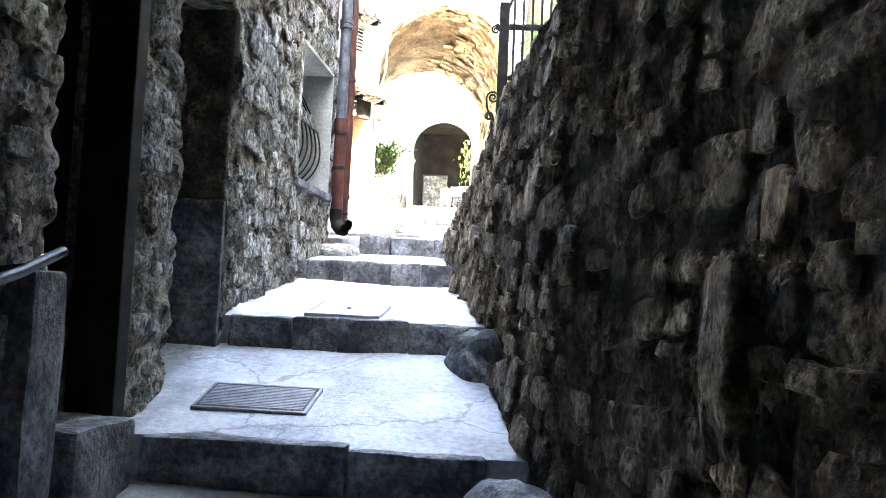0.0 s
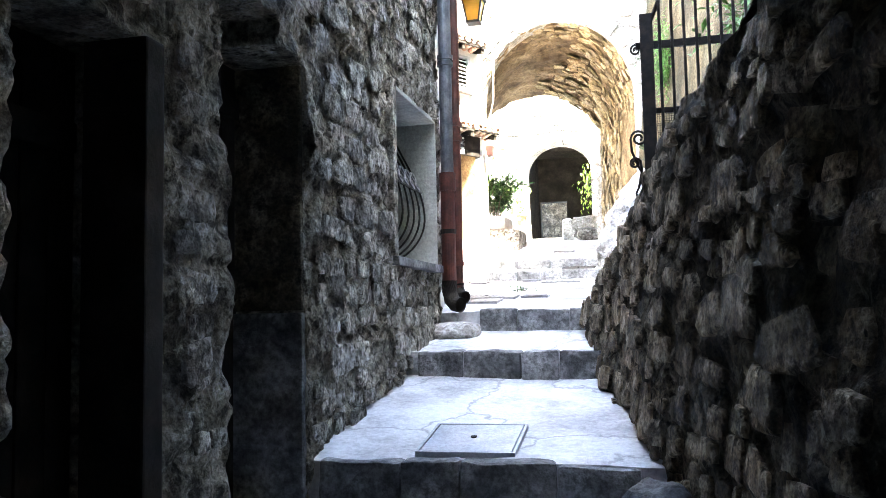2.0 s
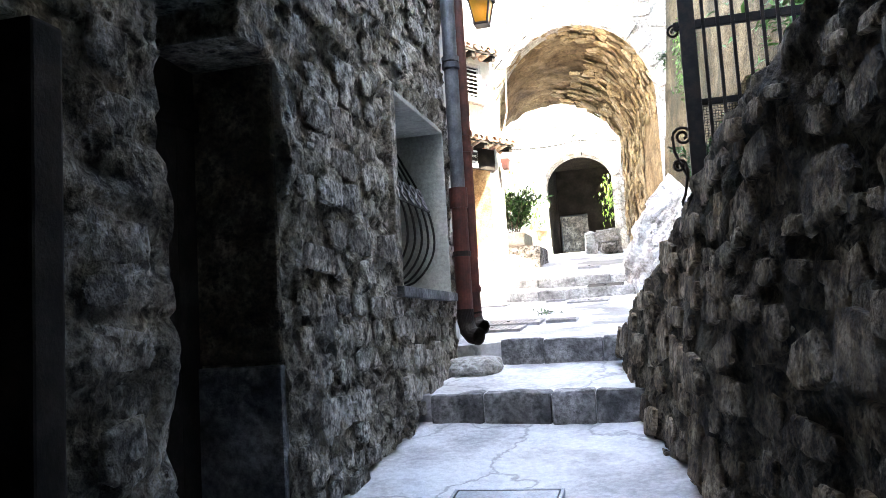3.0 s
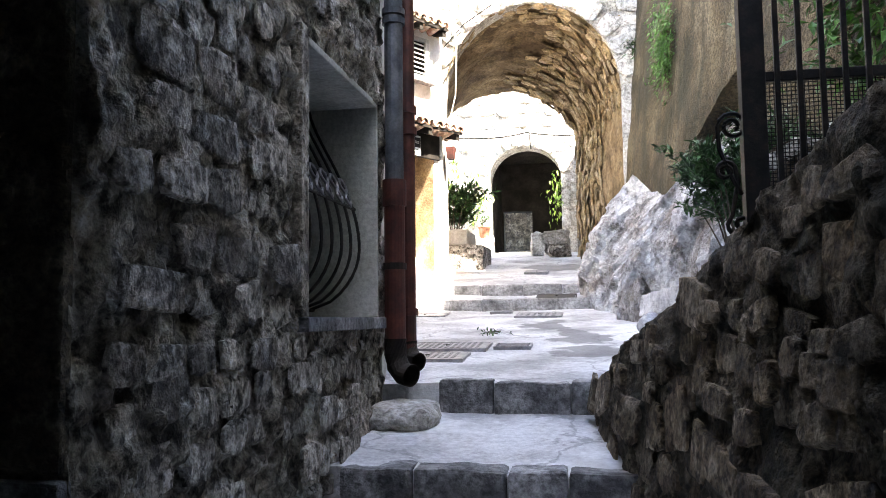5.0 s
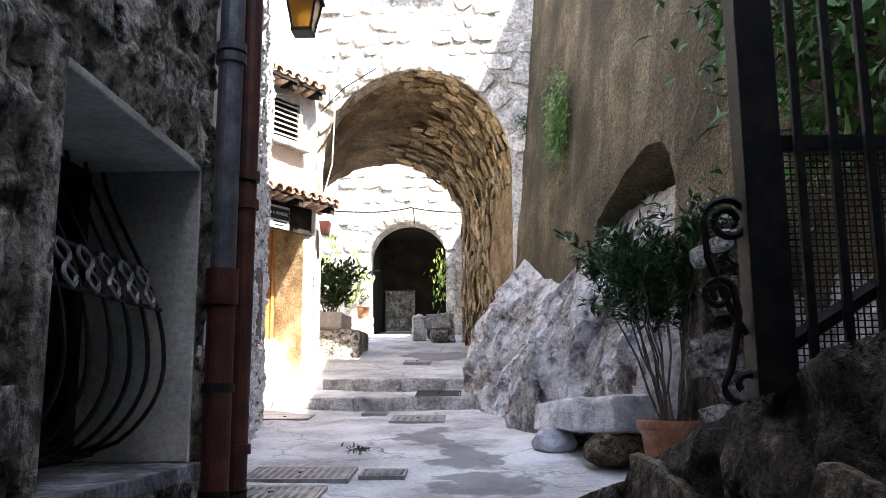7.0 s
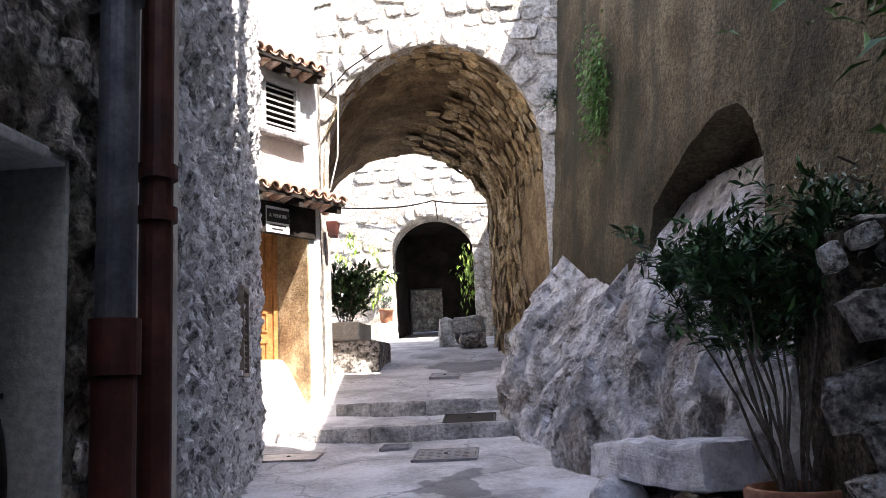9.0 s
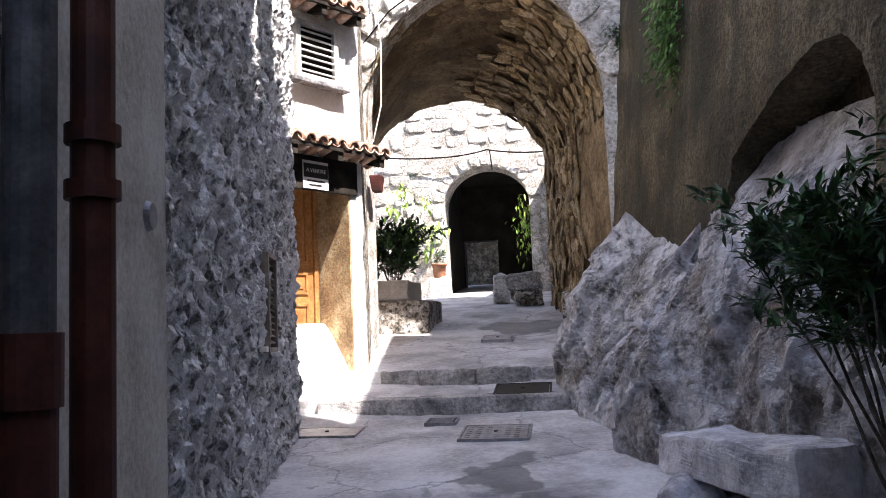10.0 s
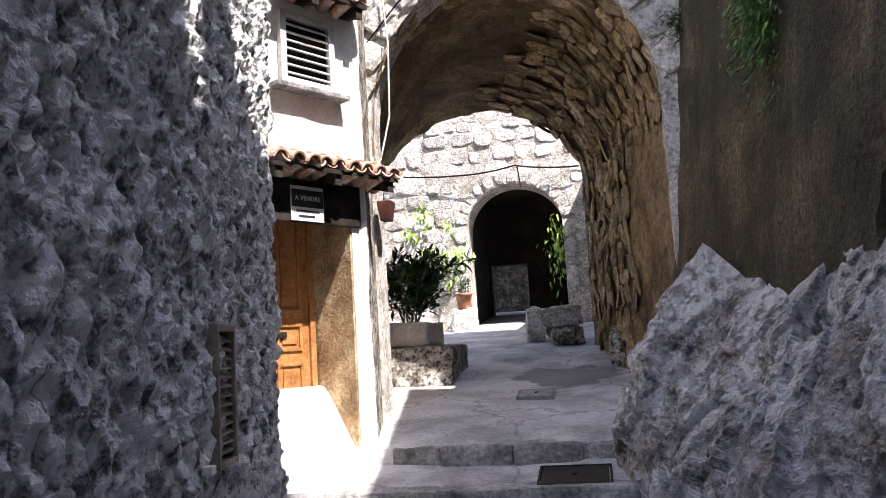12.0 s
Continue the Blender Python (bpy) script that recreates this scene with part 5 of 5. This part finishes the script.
def make_awning(name, u0, u1, z, out, label, rows=2, pitch=16):
    """Round roof tiles on a board; local -y points away from the house."""
    w = u1 - u0
    aw = thing(name, on_front((u0 + u1) / 2, z, out), label, "tiled roof", rz=RZ)
    r = random.Random(int(z * 10))
    bm = bmesh.new()
    slope = math.tan(radians(pitch))
    vs = box(bm, -w / 2, w / 2, 0.02, out + 0.12, -0.05, -0.02)
    for v in vs:
        v.co.z += v.co.y * slope
    part("board", bm, OLDWOOD, aw, "dark underside board")
    for k in range(3):
        x = -w / 2 + 0.06 + (w - 0.12) * k / 2
        bm = bmesh.new()
        vs = box(bm, x - 0.03, x + 0.03, 0.04, out + 0.12, -0.13, -0.052)
        for v in vs:
            v.co.z += v.co.y * slope
        part("rafter", bm, OLDWOOD, aw)
    n = max(3, round(w / 0.125))
    me = tile_mesh(0.3, 0.06)
    for row in range(rows):
        for k in range(n):
            x = -w / 2 + w * (k + 0.5) / n
            for cup in (0, 1):
                ob = new("tile", me)
                ob.parent = aw
                y = row * 0.2 + r.uniform(-0.02, 0.015)
                if cup:
                    ob.matrix_basis = pose(x + w / n / 2, y + 0.02, y * slope + 0.045 + row * 0.012, pitch, 180, r.uniform(-3, 3))
                else:
                    ob.matrix_basis = pose(x, y, y * slope + 0.005 + row * 0.018, pitch, 0, r.uniform(-4, 4))
    return aw


make_awning("door_awning", 0.1, 1.22, 4.69, 0.23, "small terracotta tiled awning over the wooden door")
make_awning("roof_eave", 0.05, 0.98, 5.95, 0.24, "short terracotta tiled eave above the shutter")
bm = bmesh.new()
box(bm, -0.5, 0.5, -0.02, 0.02, -0.3, 0.0, 0.01)
ob = tagged(part("lintel", bm, OLDWOOD), "dark timber lintel above the wooden door", "lintel", kind="structure")
ob.matrix_basis = pose(*on_front(0.5, 4.62, 0.012), 0, 0, RZ)


def make_shutter():
    s = thing("window_shutter", on_front(0.56, 5.28, 0.02), "small pale louvred window shutter on the white wall", "shutter", rz=RZ)
    w, h = 0.24, 0.52
    for b in ((-w, -w + 0.05, 0, h), (w - 0.05, w, 0, h), (-w + 0.051, w - 0.051, 0, 0.05), (-w + 0.051, w - 0.051, h - 0.05, h)):
        bm = bmesh.new()
        box(bm, b[0], b[1], -0.03, 0.012, b[2], b[3], 0.004)
        part("frame", bm, GREYWOOD, s)
    for k in range(7):
        bm = bmesh.new()
        box(bm, -w + 0.052, w - 0.052, -0.024, 0.024, -0.005, 0.005, 0.0, pose(0, -0.008, 0.085 + 0.058 * k, 38))
        part("louvre", bm, GREYWOOD, s)
    bm = bmesh.new()
    box(bm, -w + 0.03, w - 0.03, 0.013, 0.016, 0.03, h - 0.03)
    part("backing", bm, OLDWOOD, s)
    bm = bmesh.new()
    box(bm, -w - 0.08, w + 0.08, -0.09, 0.02, -0.05, -0.012, 0.008)
    part("sill", bm, STEP, s)


make_shutter()


def letters(body, size, material, parent, at, label=""):
    cu = bpy.data.curves.new("lettering", "FONT")
    cu.body, cu.size, cu.align_x, cu.align_y, cu.extrude = body, size, "CENTER", "CENTER", 0.0015
    tmp = bpy.data.objects.new("lettering", cu)
    me = bpy.data.meshes.new_from_object(tmp)
    bpy.data.objects.remove(tmp)
    me.materials.clear()
    me.materials.append(material)
    ob = new("lettering", me)
    ob.parent = parent
    ob.matrix_basis = at
    return ob


def make_sign():
    s = thing("for_sale_sign", on_front(0.5, 4.33, 0.04), "white for-sale sign with black letters above the door", "sign", rz=RZ)
    bm = bmesh.new()
    box(bm, -0.14, 0.14, -0.004, 0.004, 0.0, 0.24, 0.001)
    part("board", bm, PAPER, s)
    bm = bmesh.new()
    box(bm, -0.135, 0.135, -0.0065, -0.0045, 0.095, 0.215)
    part("panel", bm, INK, s, "black panel")
    letters("A VENDRE", 0.047, PAPER, s, pose(0, -0.0085, 0.155, 90), "white letters")
    for k, (a, b) in enumerate(((-0.1, 0.1), (-0.08, 0.06))):
        bm = bmesh.new()
        box(bm, a, b, -0.0065, -0.0045, 0.06 - 0.035 * k, 0.075 - 0.035 * k)
        part("text_bar", bm, INK, s)


make_sign()
w2 = tagged(new("window_2"), "dark small window with stone sill above the arch", "window", kind="structure")
for name, b, m in (("sill", (-1.9, -1.0, AY - 0.1, AY + 0.02, 7.5, 7.58), STEP), ("pane", (-1.82, -1.08, AY - 0.045, AY - 0.02, 7.59, 8.5), PANE), ("window_frame", (-1.9, -1.83, AY - 0.07, AY - 0.02, 7.59, 8.6), OLDWOOD), ("window_frame", (-1.07, -1.0, AY - 0.07, AY - 0.02, 7.59, 8.6), OLDWOOD), ("window_frame", (-1.82, -1.08, AY - 0.07, AY - 0.02, 8.51, 8.6), OLDWOOD)):
    bm = bmesh.new()
    box(bm, *b, 0.006)
    part(name, bm, m, w2)

# cables and a small lamp box
def cable(pts, radius, label, sag=0.0, material=IRON):
    p = [Vector(q) for q in pts]
    out = []
    for a, b in zip(p, p[1:]):
        for i in range(10):
            q = i / 10
            out.append(a.lerp(b, q) - Vector((0, 0, sag * 4 * q * (1 - q))))
    out.append(p[-1])
    bm = bmesh.new()
    tube(bm, out, radius, 6)
    return tagged(part("cable", bm, material), label, "cable")


cable([(-2.45, 13.93, 6.6), (-2.4, 13.93, 5.9), (-2.42, 13.93, 5.3), (-2.5, 13.9, 4.95), (-2.55, 13.7, 4.8)], 0.008, "pale cable hanging down beside the arch", 0, PLASTER)
cable([(-4.2, 20.38, 6.25), (-2.9, 20.36, 6.12), (-2.0, 20.36, 6.2), (-1.0, 20.38, 6.1)], 0.014, "dark cable strung across the far stone wall", 0.03)
cable([(-1.95, 20.36, 6.18), (-1.92, 20.4, 5.85)], 0.012, "short dark cable dropping to the archway")
cable([on_front(0.0, 5.6, 0.03), on_front(0.02, 5.2, 0.03), on_front(0.03, 4.85, 0.03)], 0.008, "thin dark cable down the white wall")
cable([(-2.6, 13.98, 5.95), (-2.3, 13.93, 6.25), (-1.9, 13.93, 6.5)], 0.008, "cable along the edge of the arch")
bm = bmesh.new()
box(bm, -0.06, 0.06, -0.08, 0.08, -0.09, 0.07, 0.012)
for v in bm.verts:
    if v.co.z < 0:
        v.co.x *= 0.7
        v.co.y *= 0.8
ob = tagged(part("wall_lamp", bm, REDPIPE), "small dark red wall lamp box by the arch", "wall lamp")
ob.matrix_basis = pose(-2.5, 13.99, 4.55)


# ---- louvred vents of the pebbledash wall ----
def make_vent(y0, y1, z0, z1, slats, label, material):
    at = pebble_face((y0 + y1) / 2, z0, 0)
    v = thing("wall_vent", at, label, "vent", rz=90 + 11.3)
    v.matrix_basis = Matrix.Translation(at) @ pose(0, 0, 0, 0, 0, 101.3)
    w, h = (y1 - y0) / 2, z1 - z0
    for b in ((-w, -w + 0.025, 0, h), (w - 0.025, w, 0, h), (-w + 0.026, w - 0.026, 0, 0.025), (-w + 0.026, w - 0.026, h - 0.025, h)):
        bm = bmesh.new()
        box(bm, b[0], b[1], -0.045, 0.02, b[2], b[3], 0.003)
        part("frame", bm, material, v)
    for k in range(slats):
        bm = bmesh.new()
        box(bm, -w + 0.027, w - 0.027, -0.015, 0.015, -0.003, 0.003, 0.0, pose(0, -0.02, 0.04 + (h - 0.08) * (k + 0.5) / slats, 35))
        part("slat", bm, material, v)
    bm = bmesh.new()
    box(bm, -w + 0.02, w - 0.02, 0.0, 0.004, 0.02, h - 0.02)
    part("backing", bm, OLDWOOD, v)


make_vent(10.55, 10.85, 3.0, 3.56, 13, "tall brown louvred vent low in the pebbledash", mat("brown_painted_metal", [(0.15, 0.12, 0.09), (0.22, 0.18, 0.14), (0.28, 0.24, 0.2)], 8, 0.6, 0.2, 60, bump_dist=0.003))
make_vent(9.2, 9.4, 2.2, 2.42, 6, "small pale vent grille near the ground", GREYWOOD)
bm = bmesh.new()
box(bm, -0.03, 0.03, -0.02, 0.02, -0.015, 0.015, 0.004)
ob = tagged(part("wall_peg", bm, WHITEWASH), "small white stub in the pebbledash wall", "wall fitting")
ob.matrix_basis = Matrix.Translation(pebble_face(10.45, 3.02, -0.02)) @ pose(0, 0, 0, 0, 0, 100)

# Flat grey disc standing in for a dark round spot on the plaster.
bm = bmesh.new()
bmesh.ops.create_cone(bm, cap_ends=True, segments=20, radius1=0.05, radius2=0.042, depth=0.02)
ob = part("cap", bm, SHEET, wall_plaster, "grey disc for a dark round spot")
ob.matrix_basis = Matrix.Translation(pebble_face(8.53, 3.47, -0.008)) @ pose(0, 0, 0, 0, 90, 11)

# ---- under and beyond the arch ----
pl = thing("stone_planter", (-2.66, 15.85, ground(0, 15.6)), "low rubble-stone planter with a pale trough on top", "planter")
for k, (x0, x1, y0, y1, z0, z1) in enumerate(((-0.36, 0.38, -0.5, 0.5, -0.05, 0.34), (-0.36, 0.14, -0.42, 0.5, 0.345, 0.58))):
    bm = bmesh.new()
    box(bm, x0, x1, y0, y1, z0, z1, 0.03)
    bmesh.ops.subdivide_edges(bm, edges=bm.edges[:], cuts=4, use_grid_fill=True)
    for v in bm.verts:
        v.co += Vector((bumpy(v.co, 4, 0.03), bumpy(v.co + Vector((4, 0, 0)), 4, 0.03), bumpy(v.co + Vector((0, 4, 0)), 4, 0.02)))
    part(("base", "trough")[k], bm, (STONE, PLASTER)[k], pl)
make_bush("oleander", (-2.74, 15.65, ground(0, 15.6) + 0.53), 14, 0.68, 0.44, 2100, 0.11, "dark green oleander spreading over a stone planter", "shrub", 21, bare=0.15, lean=(0.16, -0.05))
pier = lump_stone("stone_pier", (-2.88, 20.15, 3.8), (0.22, 0.2, 0.26), PALE_STONE, "low pale stone pier beside the far archway", "stone pier", 17, 0, flat=0.8)
make_pot((-2.88, 20.12, 4.0), 0.13, 0.1, 0.24, "round orange terracotta pot on a stone pier")
make_bush("potted_plant", (-2.88, 20.12, 4.22), 6, 0.22, 0.12, 160, 0.07, "small green plant in an orange pot", "plant", 23, bare=0.1)
lump_stone("stone_block", (-1.66, 17.95, ground(0, 17.95) + 0.19), (0.13, 0.13, 0.24), PALE_STONE, "upright squared stone block by the passage wall", "stone block", 31, 8, "loose stone blocks in the passage", 0.9)
lump_stone("stone_block", (-1.3, 17.5, ground(0, 17.5) + 0.32), (0.24, 0.2, 0.13), PALE_STONE, "pale squared block resting on other stones", "stone block", 32, -8, "loose stone blocks in the passage", 0.95)
lump_stone("stone_block", (-1.25, 17.5, ground(0, 17.5) + 0.09), (0.2, 0.2, 0.12), STONE, "dark low stone under a pale block", "stone block", 33, 12, "loose stone blocks in the passage", 0.8)
lump_stone("stone_block", (-1.35, 18.1, ground(0, 18.1) + 0.2), (0.2, 0.16, 0.22), PALE_STONE, "pale rounded stone among the blocks", "stone block", 34, 30, "loose stone blocks in the passage", 0.3)
lump_stone("stone_block", (-0.72, 16.0, ground(0, 16.0) + 0.13), (0.09, 0.1, 0.2), STONE, "dark upright kerb stone against the wall", "stone block", 35, 0, "loose stone blocks in the passage", 0.7)


def vine(at, n, spread, size, seed, label, way=(0, -0.4, -0.6), material=VINE, name="climbing_vine"):
    r = random.Random(seed)
    v = thing(name, at, label, "vine")
    spots = [((r.gauss(0, spread[0]), r.gauss(0, spread[1]) - 0.03, r.gauss(0, spread[2])), way) for _ in range(n)]
    a, f = leaf_cloud(spots, size, seed, 0.6)
    raw("foliage", a, f, material, v)
    bm = bmesh.new()
    tube(bm, [(r.gauss(0, spread[0] * 0.5), 0.02, spread[2] * (1.6 - 0.55 * k)) for k in range(6)], 0.006, 5)
    part("stem", bm, BARK, v)
    return v


for k, (x, z, n, sx, sz) in enumerate(((-3.5, 5.5, 26, 0.08, 0.1), (-3.72, 5.25, 18, 0.07, 0.07), (-3.1, 5.38, 12, 0.05, 0.06), (-3.35, 4.85, 34, 0.14, 0.1), (-2.92, 4.85, 30, 0.08, 0.1), (-3.15, 4.6, 30, 0.12, 0.14))):
    vine((x, 20.38, z), n, (sx, 0.03, sz), 0.15, 40 + k, "yellow-green vine leaves against the sunlit stone wall")
vine((-1.42, 20.7, 4.9), 150, (0.1, 0.12, 0.26), 0.12, 51, "green creeper hanging inside the dark archway", material=VINE)
for k, (y, z, n, sy, sz) in enumerate(((12.35, 5.35, 1300, 0.15, 0.2), (12.3, 5.0, 420, 0.07, 0.14))):
    p = big_face(y, z, 0)
    vine((p[0] - 0.04, p[1], p[2]), n, (0.07, sy, sz), 0.055, 60 + k, "green weeds rooted in the roughcast wall", (-0.6, -0.2, -0.4), FRESH, "wall_plant")
vine((-0.12, 13.93, 5.75), 70, (0.07, 0.04, 0.08), 0.08, 63, "small green tuft where the arch meets the wall", (0, -0.6, 0.2), LEAF, "wall_plant")
for k, (x, y, z, n, s) in enumerate(((0.86, 7.3, 4.2, 420, 0.26), (0.95, 6.95, 3.6, 420, 0.24), (0.72, 7.9, 3.75, 160, 0.16), (0.95, 7.1, 4.7, 420, 0.28), (0.75, 6.7, 3.95, 260, 0.2), (0.72, 8.35, 4.55, 420, 0.24), (0.9, 7.9, 4.2, 300, 0.22))):
    vine((x, y, z), n, (s * 0.8, s * 0.7, s), 0.13, 70 + k, "leafy green creeper behind the iron gate", (-0.3, -0.4, 0.1), FRESH, "creeper")

vine((-1.5, 10.0, ground(0, 10.0) + 0.02), 40, (0.05, 0.03, 0.008), 0.05, 81, "small weed tuft growing from a paving crack", (0, 0, 0.6), LEAF, "weed_tuft")

# rubble bank beside the pot
def bank_face(x, z, d):
    lump = 0.0 if d > 0 else bumpy((x, 2, z), 2.5, 0.07) + bumpy((x, 7, z), 7.0, 0.03, 0.6)
    return (x, 8.32 - lump + d + 0.1 * (z - 2), z + (0.12 * fbm((x, 1, 1), 3.0, 2) if z > 3.2 else 0.0))


wall_bank = slab("wall_bank", spaced(0.4, 1.6, 0.04), spaced(1.8, 3.3, 0.04), bank_face, 0.5, BROWN_MORTAR)
tagged(wall_bank, "low mossy rubble bank behind the parapet", "wall", kind="structure")

for k, (x, y, z, size) in enumerate(((0.6, 8.58, 3.3, (0.17, 0.18, 0.13)), (0.92, 8.62, 3.36, (0.2, 0.2, 0.2)), (1.25, 8.6, 3.4, (0.2, 0.2, 0.18)), (0.74, 8.44, 3.2, (0.1, 0.09, 0.08)))):
    lump_stone("boulder", (x, y, z), size, STONE, "pale weathered boulder on top of the rubble bank", "boulder", 41 + k, 35 * k, "boulders on the bank", 0.35)
for k, (x, y, z) in enumerate(((0.46, 8.4, 3.52), (0.62, 8.36, 3.2), (0.8, 8.38, 3.42))):
    vine((x, y, z), 90, (0.07, 0.05, 0.06), 0.035, 91 + k, "small pale-leaved weed growing on the rubble bank", (-0.2, -0.5, 0.3), PALE_LEAF, "weed_tuft")

# ---- stones of the walls ----
GREY, BROWN, GOLD, PALE = stone_set(STONE, 1), stone_set(BROWN_STONE, 2), stone_set(GOLD_STONE, 3), stone_set(PALE_STONE, 4)


def clear_left(y, z, w, h):
    for a, b, c, d in ((*DOOR1, 0.3, 2.9), (*DOOR2, 0.5, 3.3), WIN):
        if a - w / 2 - 0.03 < y < b + w / 2 + 0.03 and c - h / 2 - 0.03 < z < d + h / 2 + 0.03:
            return False
    return z > ground(0, y) - 0.1 and y + w / 2 < 7.66


lay_stones(wall_left, GREY, left_face, 1.0, 7.64, 0.0, 4.9, (0.09, 0.2), 5, clear_left, lambda y, z: 4.9 < y < 7.64 and 1.2 < z < 3.6, 0.017, (0.9, 2.2), tilt=4)


def right_uv(y, z, d):
    foot, top = ground(0, y) - 0.25, line(RTOP, y)
    return right_face(y, (z - foot) / (top - foot), d)


def right_flip(u, z, d):
    return right_uv(9.0 - u, z, d)


lay_stones(wall_right, BROWN, right_flip, 1.5, 8.2, 0.3, 4.4, (0.07, 0.19), 6, lambda u, z, w, h: ground(0, 9 - u) - 0.1 < z < line(RTOP, 9 - u) - 0.09, lambda u, z: 9 - u > 2.0 and z < 2.9, 0.025, (0.9, 2.2), gap=0.96, tilt=14, jitter=0.4)
lay_stones(wall_bank, GREY, bank_face, 0.42, 1.6, 1.9, 3.2, (0.09, 0.26), 7, proud=0.07, size=(0.7, 1.5), gap=1.02, tilt=18, jitter=0.35)


def clear_arch(u, v, w, h):
    c, r = -1.44, 1.16 + max(w, h) * 0.5
    return v < 8 and (abs(u - c) > r or v > 5.25 + 1.25 * math.sqrt(max(0, 1 - ((u - c) / r) ** 2)) + h * 0.5 + 0.22)


lay_stones(wall_arch, PALE, arch_face, -2.6, 0.9, 4.4, 8.0, (0.14, 0.26), 9, clear_arch, lambda u, v: True, 0.018, (0.9, 2.0))
RUN = list(itertools.accumulate([0.0] + [math.dist(p, q) for p, q in zip(FRONT, FRONT[1:])]))


def vault_stone_at(m, q, d):
    """m: metres along the arch's outline from the lit side; q: metres into the passage."""
    k = line([(r, i / (len(FRONT) - 1)) for i, r in enumerate(RUN)], RUN[-1] - m)
    return vault_at(min(0.999, max(0.001, k)), min(0.999, max(0.0, q / 3.3)), d - 0.012)


def stony(m, q, w, h):
    """The crown and the far haunch are bare rubble; the rest keeps its plaster."""
    edge = 0.6 * fbm((m * 0.8, q * 0.8, 3.0), 1.0, 2)
    if m < 2.5:
        return q > 1.35 + edge
    return m < 4.5 + edge or (q < 0.45 + 0.4 * edge and m < 6.2)


lay_stones(vault, GOLD, vault_stone_at, 0.3, RUN[-1], 0.0, 3.28, (0.12, 0.2), 10, stony, near=lambda u, q: q < 1.4, proud=0.02, size=(0.8, 1.9), gap=0.99, jitter=0.3)


def clear_far(u, v, w, h):
    return v > 3.6 and not (-3.1 < u < -1.05 and v < 6.22)


lay_stones(wall_far, PALE, far_face, -5.0, -0.5, 3.5, 8.0, (0.16, 0.3), 12, clear_far, lambda u, v: True, 0.018, (0.9, 2.0))


def voussoirs(wall, curve, meshes, at, lo, hi, depth, width):
    """Wedge stones round an arch's edge."""
    pts = [p for p in curve if p[1] > lo]
    c = ((curve[0][0] + curve[-1][0]) / 2, hi)
    for k, (a, b) in enumerate(zip(pts[::2], pts[2::2])):
        u, v = (a[0] + b[0]) / 2, (a[1] + b[1]) / 2
        ang = math.atan2(v - c[1], u - c[0]) if v > hi else (0 if u > c[0] else math.pi)
        ln = math.hypot(b[0] - a[0], b[1] - a[1])
        cu, cv = u + math.cos(ang) * width / 2, v + math.sin(ang) * width / 2
        ob = new("voussoir", meshes[k % len(meshes)])
        ob.parent = wall
        p = at(cu, cv, 0.0)
        ob.matrix_basis = Matrix.Translation(p) @ pose(0, 0, 0, 0, 90 - math.degrees(ang), 0) @ Matrix.Diagonal((ln * 0.93, depth, width, 1))


voussoirs(wall_arch, FRONT, PALE, arch_face, 4.6, 5.25, 0.03, 0.3)
voussoirs(wall_far, FAR, PALE, far_face, 4.0, 5.25, 0.02, 0.2)
